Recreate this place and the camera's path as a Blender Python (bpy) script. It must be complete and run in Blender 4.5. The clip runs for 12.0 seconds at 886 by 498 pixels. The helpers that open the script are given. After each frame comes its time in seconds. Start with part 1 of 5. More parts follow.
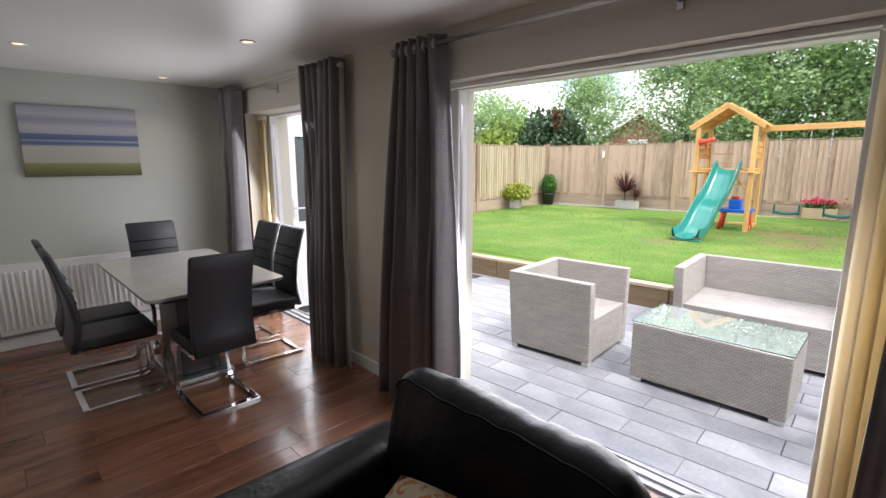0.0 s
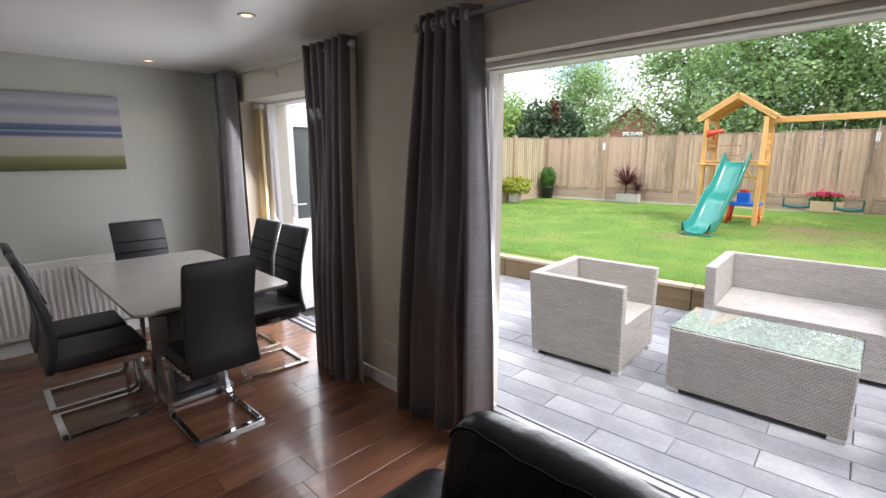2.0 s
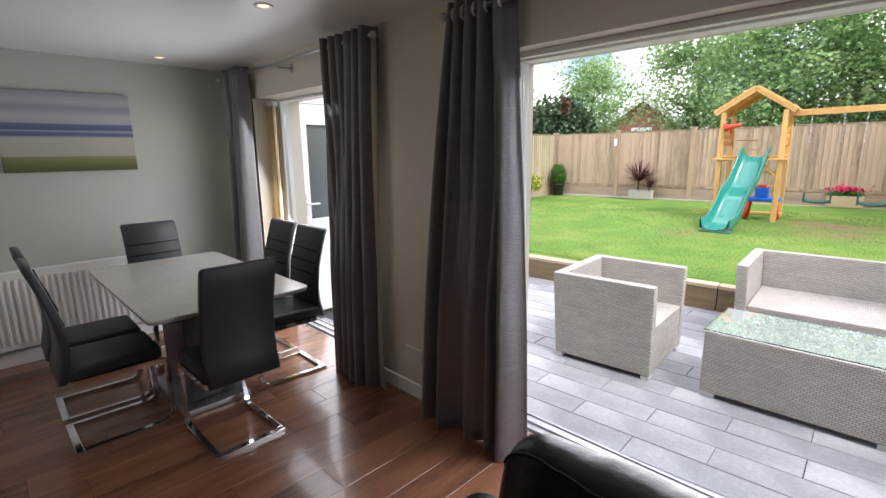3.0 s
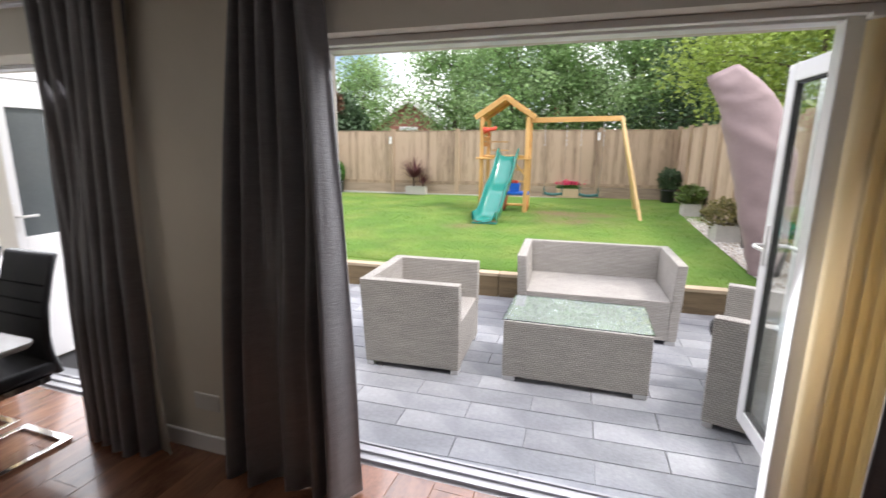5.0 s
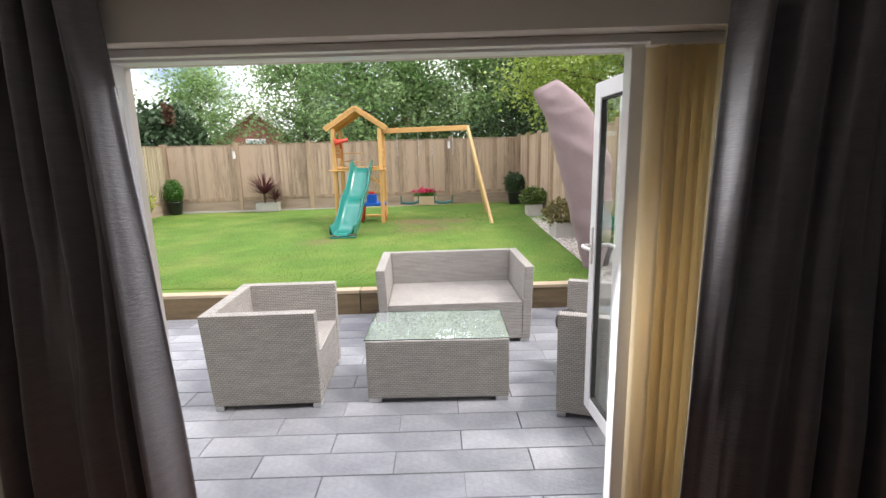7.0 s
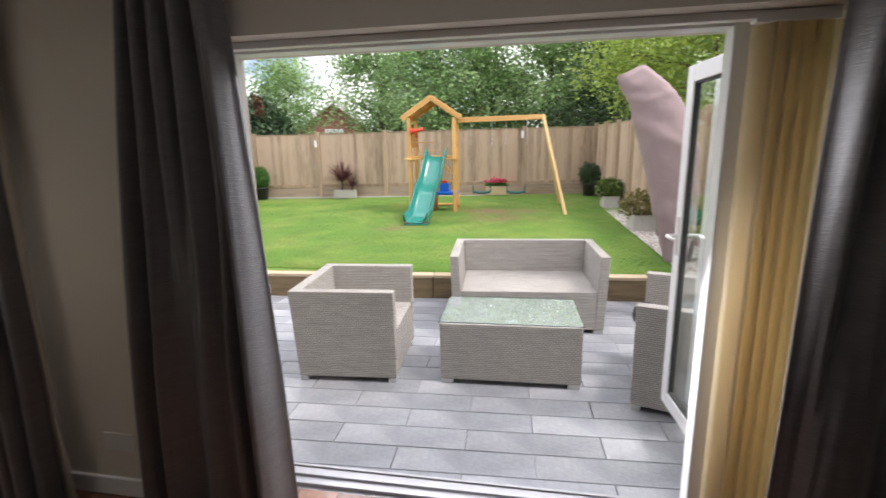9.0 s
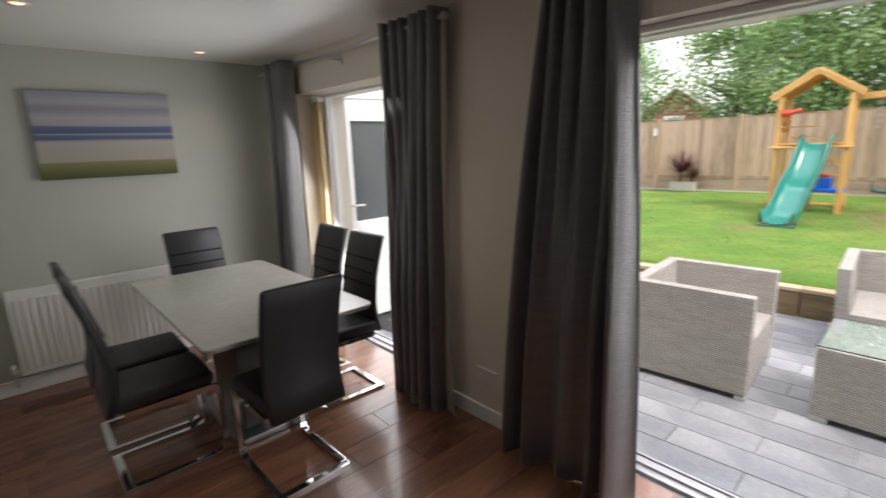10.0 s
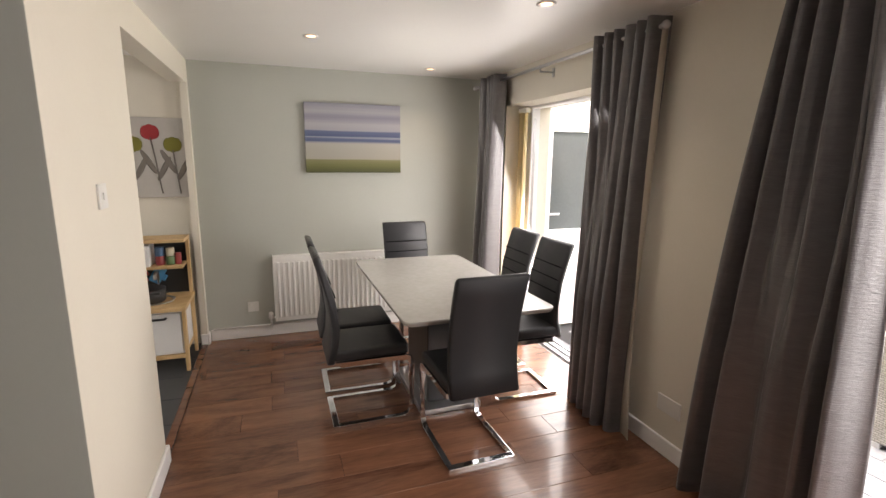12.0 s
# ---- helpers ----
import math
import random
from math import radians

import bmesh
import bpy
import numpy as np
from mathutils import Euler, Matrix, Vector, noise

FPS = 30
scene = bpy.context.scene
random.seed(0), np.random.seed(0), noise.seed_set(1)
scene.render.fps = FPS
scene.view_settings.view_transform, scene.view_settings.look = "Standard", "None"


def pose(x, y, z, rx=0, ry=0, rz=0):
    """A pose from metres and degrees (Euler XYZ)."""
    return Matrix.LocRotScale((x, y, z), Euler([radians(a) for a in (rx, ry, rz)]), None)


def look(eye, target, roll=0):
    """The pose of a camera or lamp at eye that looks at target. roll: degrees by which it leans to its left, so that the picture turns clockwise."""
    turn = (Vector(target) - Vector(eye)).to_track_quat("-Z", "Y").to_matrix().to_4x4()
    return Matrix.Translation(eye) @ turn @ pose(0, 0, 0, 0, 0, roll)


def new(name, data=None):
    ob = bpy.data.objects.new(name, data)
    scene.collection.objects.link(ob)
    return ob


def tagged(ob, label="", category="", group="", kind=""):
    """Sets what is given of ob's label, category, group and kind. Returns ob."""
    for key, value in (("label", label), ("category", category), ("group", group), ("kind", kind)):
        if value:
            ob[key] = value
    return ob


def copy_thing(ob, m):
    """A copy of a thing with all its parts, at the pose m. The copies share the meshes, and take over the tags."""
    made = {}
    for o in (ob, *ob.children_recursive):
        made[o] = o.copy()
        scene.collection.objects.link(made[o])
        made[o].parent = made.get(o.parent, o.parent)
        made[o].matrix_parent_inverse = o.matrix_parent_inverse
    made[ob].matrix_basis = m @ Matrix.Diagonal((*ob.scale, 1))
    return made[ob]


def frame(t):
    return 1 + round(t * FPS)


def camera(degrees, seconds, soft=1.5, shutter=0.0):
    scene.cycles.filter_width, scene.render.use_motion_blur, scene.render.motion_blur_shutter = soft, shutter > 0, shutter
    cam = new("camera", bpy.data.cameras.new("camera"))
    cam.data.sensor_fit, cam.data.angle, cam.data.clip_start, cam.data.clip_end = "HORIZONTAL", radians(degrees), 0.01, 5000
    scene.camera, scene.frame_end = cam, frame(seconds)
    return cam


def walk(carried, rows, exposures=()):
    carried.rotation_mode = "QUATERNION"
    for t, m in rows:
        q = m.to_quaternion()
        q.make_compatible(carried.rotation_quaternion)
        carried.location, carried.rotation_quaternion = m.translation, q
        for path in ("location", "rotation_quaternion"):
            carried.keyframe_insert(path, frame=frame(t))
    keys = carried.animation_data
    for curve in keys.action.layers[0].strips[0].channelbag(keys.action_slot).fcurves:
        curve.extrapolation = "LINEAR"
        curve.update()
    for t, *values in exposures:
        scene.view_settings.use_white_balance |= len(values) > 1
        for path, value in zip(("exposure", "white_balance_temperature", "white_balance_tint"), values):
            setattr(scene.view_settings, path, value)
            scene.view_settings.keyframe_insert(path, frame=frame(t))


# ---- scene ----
cam = camera(86.0, 12.0, 1.5, 0.3)
PATH = [
    (0, (0.478, 1.226, 1.546), (-0.923, 2.604, 1.178), 0.0),
    (0.5, (0.441, 1.248, 1.529), (-0.96, 2.622, 1.141), 0.5),
    (1, (0.302, 1.291, 1.531), (-1.066, 2.705, 1.172), 0.5),
    (1.5, (0.164, 1.319, 1.544), (-1.171, 2.761, 1.172), -0.5),
    (2, (0.087, 1.322, 1.537), (-1.284, 2.724, 1.141), -0.1),
    (2.5, (0.0, 1.329, 1.527), (-1.395, 2.705, 1.128), -0.7),
    (4.5, (-0.33, 1.403, 1.535), (-1.341, 3.073, 1.099), 1.0),
    (5, (-0.387, 1.463, 1.557), (-1.001, 3.319, 1.135), 0.6),
    (5.5, (-0.395, 1.539, 1.555), (-0.686, 3.47, 1.123), -0.5),
    (6, (-0.357, 1.59, 1.584), (-0.501, 3.534, 1.138), -1.1),
    (6.5, (-0.318, 1.597, 1.603), (-0.382, 3.559, 1.219), -1.4),
    (8.5, (-0.33, 1.529, 1.591), (-0.495, 3.476, 1.164), -0.8),
    (9, (-0.373, 1.514, 1.578), (-0.722, 3.438, 1.156), -1.1),
    (9.5, (-0.48, 1.447, 1.567), (-1.358, 3.189, 1.124), -1.4),
    (10, (-0.537, 1.36, 1.554), (-1.985, 2.672, 1.127), -1.9),
    (10.5, (-0.531, 1.375, 1.528), (-2.256, 2.304, 1.128), -0.6),
    (11, (-0.504, 1.327, 1.539), (-2.317, 2.077, 1.15), -0.4),
    (11.5, (-0.475, 1.304, 1.539), (-2.315, 1.994, 1.168), 0.1),
    (12, (-0.444, 1.289, 1.537), (-2.297, 1.943, 1.163), 0.6),
]
EXPOSURES = [(0, 0.62, 6330, 16), (2.7, 0.58, 6330, 16), (4.5, 0.56, 6330, 16), (5.5, 0.26, 6520, 16), (9.2, 0.24, 6520, 16), (10.0, 0.38, 6650, 15), (10.6, 1.1, 6900, 15), (11.2, 1.42, 7150, 18), (12, 1.42, 7200, 18)]
walk(cam, [(t, look(eye, target, roll)) for t, eye, target, roll in PATH], EXPOSURES)

# ---- world, sun, large lights ----
world = bpy.data.worlds.new("sky")
scene.world = world
world.use_nodes = True
wn, wl = world.node_tree.nodes, world.node_tree.links
bg = wn["Background"]
sky = wn.new("ShaderNodeTexSky")
sky.sky_type = "NISHITA"
sky.sun_disc = False
sky.sun_elevation, sky.sun_rotation = radians(56), radians(97)
cloud = wn.new("ShaderNodeTexNoise")
cloud.inputs["Scale"].default_value, cloud.inputs["Detail"].default_value = 5.0, 6.0
ramp = wn.new("ShaderNodeValToRGB")
ramp.color_ramp.elements[0].position, ramp.color_ramp.elements[1].position = 0.38, 0.56
wmix = wn.new("ShaderNodeMixRGB")
# overcast: brighter overhead than at the horizon
gen, up_axis, lift = wn.new("ShaderNodeTexCoord"), wn.new("ShaderNodeSeparateXYZ"), wn.new("ShaderNodeMapRange")
wl.new(gen.outputs["Generated"], up_axis.inputs[0])
wl.new(up_axis.outputs["Z"], lift.inputs["Value"])
lift.inputs["To Min"].default_value, lift.inputs["To Max"].default_value = 14.0, 25.0
veil = wn.new("ShaderNodeCombineXYZ")
tone = wn.new("ShaderNodeMath")
tone.operation, tone.inputs[1].default_value = "MULTIPLY", 1.03
wl.new(lift.outputs["Result"], tone.inputs[0])
wl.new(lift.outputs["Result"], veil.inputs["X"])
wl.new(lift.outputs["Result"], veil.inputs["Y"])
wl.new(tone.outputs[0], veil.inputs["Z"])
wl.new(veil.outputs[0], wmix.inputs["Color2"])
wl.new(cloud.outputs["Fac"], ramp.inputs["Fac"])
wl.new(ramp.outputs["Color"], wmix.inputs["Fac"])
wl.new(sky.outputs["Color"], wmix.inputs["Color1"])
wl.new(wmix.outputs["Color"], bg.inputs["Color"])
bg.inputs["Strength"].default_value = 0.13

sun = new("sun", bpy.data.lights.new("sun", "SUN"))
sun.data.energy, sun.data.angle, sun.data.color = 2.8, radians(14), (1.0, 0.96, 0.9)
sun.matrix_world = look((8, -1, 12), (0, 0, 0))


def window_light(name, x0, x1, z0, z1, y, power):
    """An area lamp that stands in for sky light entering by an opening."""
    lamp = new(name, bpy.data.lights.new(name, "AREA"))
    lamp.data.shape, lamp.data.size, lamp.data.size_y = "RECTANGLE", abs(x1 - x0), z1 - z0
    lamp.data.energy, lamp.data.color = power, (0.95, 0.98, 1.0)
    lamp.matrix_world = look(((x0 + x1) / 2, y, (z0 + z1) / 2), ((x0 + x1) / 2, y + (1 if x1 < x0 else -1), (z0 + z1) / 2 - 0.42))
    return lamp


window_light("window_light_bifold", -1.5, 0.25, 0.25, 1.9, 3.44, 29)
# added lamp in an unseen, invented south opening, to brighten the kitchen
window_light("added_kitchen_light", -2.75, -4.05, 1.0, 2.0, -2.52, 11)
window_light("window_light_patio_door", -4.1, -2.7, 0.05, 1.9, 3.40, 25)


# ---- materials ----
def rgb(c):
    return (c[0], c[1], c[2], 1.0)


def material(name, base, rough=0.6, metal=0.0, var=0.12, scale=6.0, fine=60.0, bump=0.0, bump_scale=80.0, per_object=0.0, spec=0.5, stretch=(1, 1, 1), coat=0.0, sheen=0.0, per_island=0.0, trans=0.0, alt=None, alt_scale=1.0, alt_from=0.45, alt_to=0.62):
    """A surface with two scales of variation, fine relief and a little difference from piece to piece."""
    m = bpy.data.materials.new(name)
    m.use_nodes = True
    n, l = m.node_tree.nodes, m.node_tree.links
    b = n["Principled BSDF"]
    b.inputs["Roughness"].default_value, b.inputs["Metallic"].default_value = rough, metal
    b.inputs["Specular IOR Level"].default_value = spec
    b.inputs["Coat Weight"].default_value, b.inputs["Sheen Weight"].default_value = coat, sheen
    co = n.new("ShaderNodeTexCoord")
    mp = n.new("ShaderNodeMapping")
    mp.inputs["Scale"].default_value = stretch
    l.new(co.outputs["Object"], mp.inputs["Vector"])
    big, small = n.new("ShaderNodeTexNoise"), n.new("ShaderNodeTexNoise")
    big.inputs["Scale"].default_value, big.inputs["Detail"].default_value = scale, 4
    small.inputs["Scale"].default_value, small.inputs["Detail"].default_value = fine, 3
    for t in (big, small):
        l.new(mp.outputs["Vector"], t.inputs["Vector"])
    add = n.new("ShaderNodeMath")
    add.operation = "ADD"
    l.new(big.outputs["Fac"], add.inputs[0])
    l.new(small.outputs["Fac"], add.inputs[1])
    last = add
    for share, node, out in ((per_object, "ShaderNodeObjectInfo", "Random"), (per_island, "ShaderNodeNewGeometry", "Random Per Island")):
        if share:
            info, mul, plus = n.new(node), n.new("ShaderNodeMath"), n.new("ShaderNodeMath")
            mul.operation, mul.inputs[1].default_value = "MULTIPLY_ADD", 2 * share / max(var, 1e-3)
            mul.inputs[2].default_value = -share / max(var, 1e-3)
            l.new(info.outputs[out], mul.inputs[0])
            l.new(last.outputs[0], plus.inputs[0])
            l.new(mul.outputs[0], plus.inputs[1])
            last = plus
    val = n.new("ShaderNodeMath")
    val.operation, val.inputs[1].default_value, val.inputs[2].default_value = "MULTIPLY_ADD", var, 1.0 - var
    l.new(last.outputs[0], val.inputs[0])
    mix = n.new("ShaderNodeMixRGB")
    mix.blend_type, mix.inputs["Fac"].default_value = "MULTIPLY", 1.0
    mix.inputs["Color1"].default_value = rgb(base)
    if alt:
        patch, edge_ramp, two = n.new("ShaderNodeTexNoise"), n.new("ShaderNodeMapRange"), n.new("ShaderNodeMixRGB")
        patch.inputs["Scale"].default_value, patch.inputs["Detail"].default_value = alt_scale, 5
        edge_ramp.inputs["From Min"].default_value, edge_ramp.inputs["From Max"].default_value = alt_from, alt_to
        two.inputs["Color1"].default_value, two.inputs["Color2"].default_value = rgb(base), rgb(alt)
        l.new(mp.outputs["Vector"], patch.inputs["Vector"])
        l.new(patch.outputs["Fac"], edge_ramp.inputs["Value"])
        l.new(edge_ramp.outputs["Result"], two.inputs["Fac"])
        l.new(two.outputs["Color"], mix.inputs["Color1"])
    l.new(val.outputs[0], mix.inputs["Color2"])
    l.new(mix.outputs["Color"], b.inputs["Base Color"])
    if bump:
        bt, bp = n.new("ShaderNodeTexNoise"), n.new("ShaderNodeBump")
        bt.inputs["Scale"].default_value, bt.inputs["Detail"].default_value = bump_scale, 4
        bp.inputs["Strength"].default_value, bp.inputs["Distance"].default_value = bump, 0.01
        l.new(mp.outputs["Vector"], bt.inputs["Vector"])
        l.new(bt.outputs["Fac"], bp.inputs["Height"])
        l.new(bp.outputs["Normal"], b.inputs["Normal"])
    if trans:
        b.inputs["Subsurface Weight"].default_value = 0.0
        tr, ms = n.new("ShaderNodeBsdfTranslucent"), n.new("ShaderNodeMixShader")
        ms.inputs["Fac"].default_value = trans
        l.new(mix.outputs["Color"], tr.inputs["Color"])
        l.new(b.outputs["BSDF"], ms.inputs[1])
        l.new(tr.outputs["BSDF"], ms.inputs[2])
        l.new(ms.outputs["Shader"], n["Material Output"].inputs["Surface"])
    return m


def glass_material(name, tint=(0.9, 0.96, 0.95), rough=0.0):
    m = bpy.data.materials.new(name)
    m.use_nodes = True
    b = m.node_tree.nodes["Principled BSDF"]
    b.inputs["Base Color"].default_value = rgb(tint)
    b.inputs["Transmission Weight"].default_value, b.inputs["Roughness"].default_value = 1.0, rough
    b.inputs["IOR"].default_value = 1.45
    return m


def wood_material(name, base, dark, rough=0.3, along="Y", grain=9.0, per_object=0.12, coat=0.0):
    """Wood whose grain runs along one axis, with a tone of its own for every board."""
    m = bpy.data.materials.new(name)
    m.use_nodes = True
    n, l = m.node_tree.nodes, m.node_tree.links
    b = n["Principled BSDF"]
    b.inputs["Roughness"].default_value, b.inputs["Coat Weight"].default_value = rough, coat
    co, mp, info = n.new("ShaderNodeTexCoord"), n.new("ShaderNodeMapping"), n.new("ShaderNodeObjectInfo")
    long = {"X": (0.12, 1, 1), "Y": (1, 0.12, 1), "Z": (1, 1, 0.12)}[along]
    mp.inputs["Scale"].default_value = long
    l.new(co.outputs["Object"], mp.inputs["Vector"])
    shift = n.new("ShaderNodeVectorMath")
    shift.operation = "MULTIPLY_ADD"
    shift.inputs[1].default_value, shift.inputs[2].default_value = (37, 53, 71), (0, 0, 0)
    l.new(info.outputs["Random"], shift.inputs[0])
    l.new(shift.outputs["Vector"], mp.inputs["Location"])
    a, f = n.new("ShaderNodeTexNoise"), n.new("ShaderNodeTexNoise")
    a.inputs["Scale"].default_value, a.inputs["Detail"].default_value, a.inputs["Distortion"].default_value = grain, 6, 1.2
    f.inputs["Scale"].default_value, f.inputs["Detail"].default_value = grain * 14, 2
    for t in (a, f):
        l.new(mp.outputs["Vector"], t.inputs["Vector"])
    s1 = n.new("ShaderNodeMath")
    s1.operation, s1.inputs[1].default_value = "MULTIPLY_ADD", 0.35
    l.new(f.outputs["Fac"], s1.inputs[0])
    l.new(a.outputs["Fac"], s1.inputs[2])
    s2 = n.new("ShaderNodeMath")
    s2.operation, s2.inputs[1].default_value = "MULTIPLY_ADD", per_object * 2
    l.new(info.outputs["Random"], s2.inputs[0])
    l.new(s1.outputs[0], s2.inputs[2])
    r = n.new("ShaderNodeValToRGB")
    r.color_ramp.elements[0].position, r.color_ramp.elements[1].position = 0.42, 0.95
    r.color_ramp.elements[0].color, r.color_ramp.elements[1].color = rgb(dark), rgb(base)
    l.new(s2.outputs[0], r.inputs["Fac"])
    l.new(r.outputs["Color"], b.inputs["Base Color"])
    bp = n.new("ShaderNodeBump")
    bp.inputs["Strength"].default_value, bp.inputs["Distance"].default_value = 0.12, 0.004
    l.new(s1.outputs[0], bp.inputs["Height"])
    l.new(bp.outputs["Normal"], b.inputs["Normal"])
    return m


def wicker_material(name, base):
    """Flat woven strands in bands, each course offset from the next."""
    m = bpy.data.materials.new(name)
    m.use_nodes = True
    n, l = m.node_tree.nodes, m.node_tree.links
    b = n["Principled BSDF"]
    b.inputs["Roughness"].default_value = 0.55
    co = n.new("ShaderNodeTexCoord")
    sep, comb, both = n.new("ShaderNodeSeparateXYZ"), n.new("ShaderNodeCombineXYZ"), n.new("ShaderNodeMath")
    both.operation = "ADD"
    l.new(co.outputs["Object"], sep.inputs[0])
    l.new(sep.outputs["X"], both.inputs[0])
    l.new(sep.outputs["Y"], both.inputs[1])
    l.new(both.outputs[0], comb.inputs["X"])
    split, steep, side, lie = n.new("ShaderNodeSeparateXYZ"), n.new("ShaderNodeMath"), n.new("ShaderNodeMath"), n.new("ShaderNodeMixRGB")
    l.new(co.outputs["Normal"], split.inputs[0])
    side.operation, steep.operation, steep.inputs[1].default_value = "ABSOLUTE", "GREATER_THAN", 0.7
    l.new(split.outputs["Z"], side.inputs[0])
    l.new(side.outputs[0], steep.inputs[0])
    l.new(sep.outputs["Z"], comb.inputs["Y"])
    l.new(steep.outputs[0], lie.inputs["Fac"])
    l.new(comb.outputs[0], lie.inputs["Color1"])
    l.new(co.outputs["Object"], lie.inputs["Color2"])
    br = n.new("ShaderNodeTexBrick")
    br.inputs["Scale"].default_value = 1.0
    br.inputs["Brick Width"].default_value, br.inputs["Row Height"].default_value = 0.030, 0.0145
    br.inputs["Mortar Size"].default_value, br.inputs["Mortar Smooth"].default_value = 0.0034, 0.8
    br.inputs["Color1"].default_value = rgb(base)
    br.inputs["Color2"].default_value = rgb([v * 0.86 for v in base])
    br.inputs["Mortar"].default_value = rgb([v * 0.45 for v in base])
    l.new(lie.outputs["Color"], br.inputs["Vector"])
    ns = n.new("ShaderNodeTexNoise")
    ns.inputs["Scale"].default_value = 22
    strip = n.new("ShaderNodeMapping")
    strip.inputs["Scale"].default_value = (0.3, 0.3, 2.0)
    l.new(co.outputs["Object"], strip.inputs["Vector"])
    l.new(strip.outputs["Vector"], ns.inputs["Vector"])
    mx = n.new("ShaderNodeMixRGB")
    mx.blend_type, mx.inputs["Fac"].default_value = "OVERLAY", 0.24
    l.new(br.outputs["Color"], mx.inputs["Color1"])
    l.new(ns.outputs["Fac"], mx.inputs["Color2"])
    l.new(mx.outputs["Color"], b.inputs["Base Color"])
    bp = n.new("ShaderNodeBump")
    bp.inputs["Strength"].default_value, bp.inputs["Distance"].default_value, bp.invert = 0.7, 0.004, True
    l.new(br.outputs["Fac"], bp.inputs["Height"])
    l.new(bp.outputs["Normal"], b.inputs["Normal"])
    return m


def emitter(name, color, strength):
    m = bpy.data.materials.new(name)
    m.use_nodes = True
    b = m.node_tree.nodes["Principled BSDF"]
    b.inputs["Emission Color"].default_value, b.inputs["Emission Strength"].default_value = rgb(color), strength
    return m


M_WALL = material("wall_paint_sage_grey", (0.44, 0.45, 0.405), 0.75, var=0.04, bump=0.05, bump_scale=180)
M_WARM = material("warm_white_wall_paint", (0.67, 0.627, 0.535), 0.75, var=0.04, bump=0.05, bump_scale=180)
M_CEIL = material("ceiling_paint", (0.80, 0.79, 0.76), 0.35, var=0.03, bump=0.03, bump_scale=120)
M_WHITE = material("white_gloss_paint", (0.80, 0.79, 0.77), 0.35, var=0.03)
M_UPVC = material("white_upvc", (0.84, 0.84, 0.84), 0.3, var=0.02)
M_RENDER = material("white_render", (0.82, 0.82, 0.80), 0.8, var=0.06, bump=0.2, bump_scale=90)
M_PLANK = wood_material("walnut_laminate", (0.25, 0.112, 0.064), (0.055, 0.023, 0.014), 0.24, "Y", 7.0, 0.09, 0.25)
M_UNDER = material("floor_underlay", (0.03, 0.02, 0.015), 0.8)
M_TILE = material("dark_floor_tile", (0.055, 0.058, 0.06), 0.45, var=0.15, scale=4, per_object=0.08)
M_CHROME = material("chrome", (0.78, 0.78, 0.79), 0.08, 1.0, var=0.03)
M_TRACK = material("grey_aluminium_track", (0.36, 0.36, 0.37), 0.4, 0.5, var=0.15, scale=9)
M_STEEL = material("brushed_steel", (0.55, 0.55, 0.56), 0.3, 1.0, var=0.08)
M_LEATHER = material("black_leather", (0.006, 0.0058, 0.0062), 0.36, var=0.2, scale=8, bump=0.45, bump_scale=17, spec=0.32)
M_CHAIR = material("charcoal_faux_leather", (0.032, 0.033, 0.036), 0.42, var=0.12, bump=0.15, bump_scale=320, spec=0.35)
M_STITCH = material("dark_piping", (0.008, 0.008, 0.009), 0.75, spec=0.15)
M_TABLE = material("grey_ceramic_top", (0.37, 0.355, 0.33), 0.2, var=0.22, scale=3.5, fine=28, spec=0.5)
M_TABLEEDGE = material("dark_table_base", (0.05, 0.048, 0.048), 0.3, var=0.1)
M_CURTAIN = material("grey_velvet_curtain", (0.095, 0.087, 0.09), 0.38, var=0.6, scale=22, fine=120, bump=0.24, bump_scale=150, stretch=(0.22, 0.22, 1.5), sheen=0.3, spec=1.0)
M_LINING = material("cream_lining", (0.62, 0.57, 0.48), 0.8, var=0.08, trans=0.25)
M_BLIND = material("cream_blind_slat", (0.92, 0.84, 0.67), 0.7, var=0.08, scale=3, stretch=(6, 6, 0.3), trans=0.9, per_object=0.06)
M_RAD = material("radiator_enamel", (0.78, 0.77, 0.74), 0.35, var=0.03)
M_GLASS = glass_material("clear_glass")
M_DARKGASKET = material("black_gasket", (0.02, 0.02, 0.02), 0.6)
M_WICKER = wicker_material("grey_wicker", (0.455, 0.43, 0.39))
M_FOOT = material("silver_foot", (0.6, 0.6, 0.6), 0.4, 0.6, var=0.05)
M_SLAB = material("grey_porcelain_slab", (0.225, 0.237, 0.257), 0.40, var=0.40, scale=4.5, fine=38, bump=0.2, bump_scale=60, per_object=0.13, alt=(0.345, 0.355, 0.375), alt_scale=3.0, alt_from=0.36, alt_to=0.74)
M_JOINT = material("dark_jointing", (0.05, 0.05, 0.052), 0.9, var=0.2)
M_GRASS = material("lawn_soil_and_thatch", (0.074, 0.160, 0.012), 0.9, var=0.6, scale=2.2, fine=24, bump=0.8, bump_scale=70, alt=(0.14, 0.20, 0.03), alt_scale=1.0, alt_from=0.42, alt_to=0.70)
M_BLADE = material("grass_blades", (0.128, 0.25, 0.026), 0.6, var=0.45, scale=2.2, fine=6, per_island=0.07, trans=0.35, alt=(0.19, 0.275, 0.045), alt_scale=1.0, alt_from=0.42, alt_to=0.68)
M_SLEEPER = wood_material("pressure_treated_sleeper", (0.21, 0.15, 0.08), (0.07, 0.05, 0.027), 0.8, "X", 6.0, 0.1)
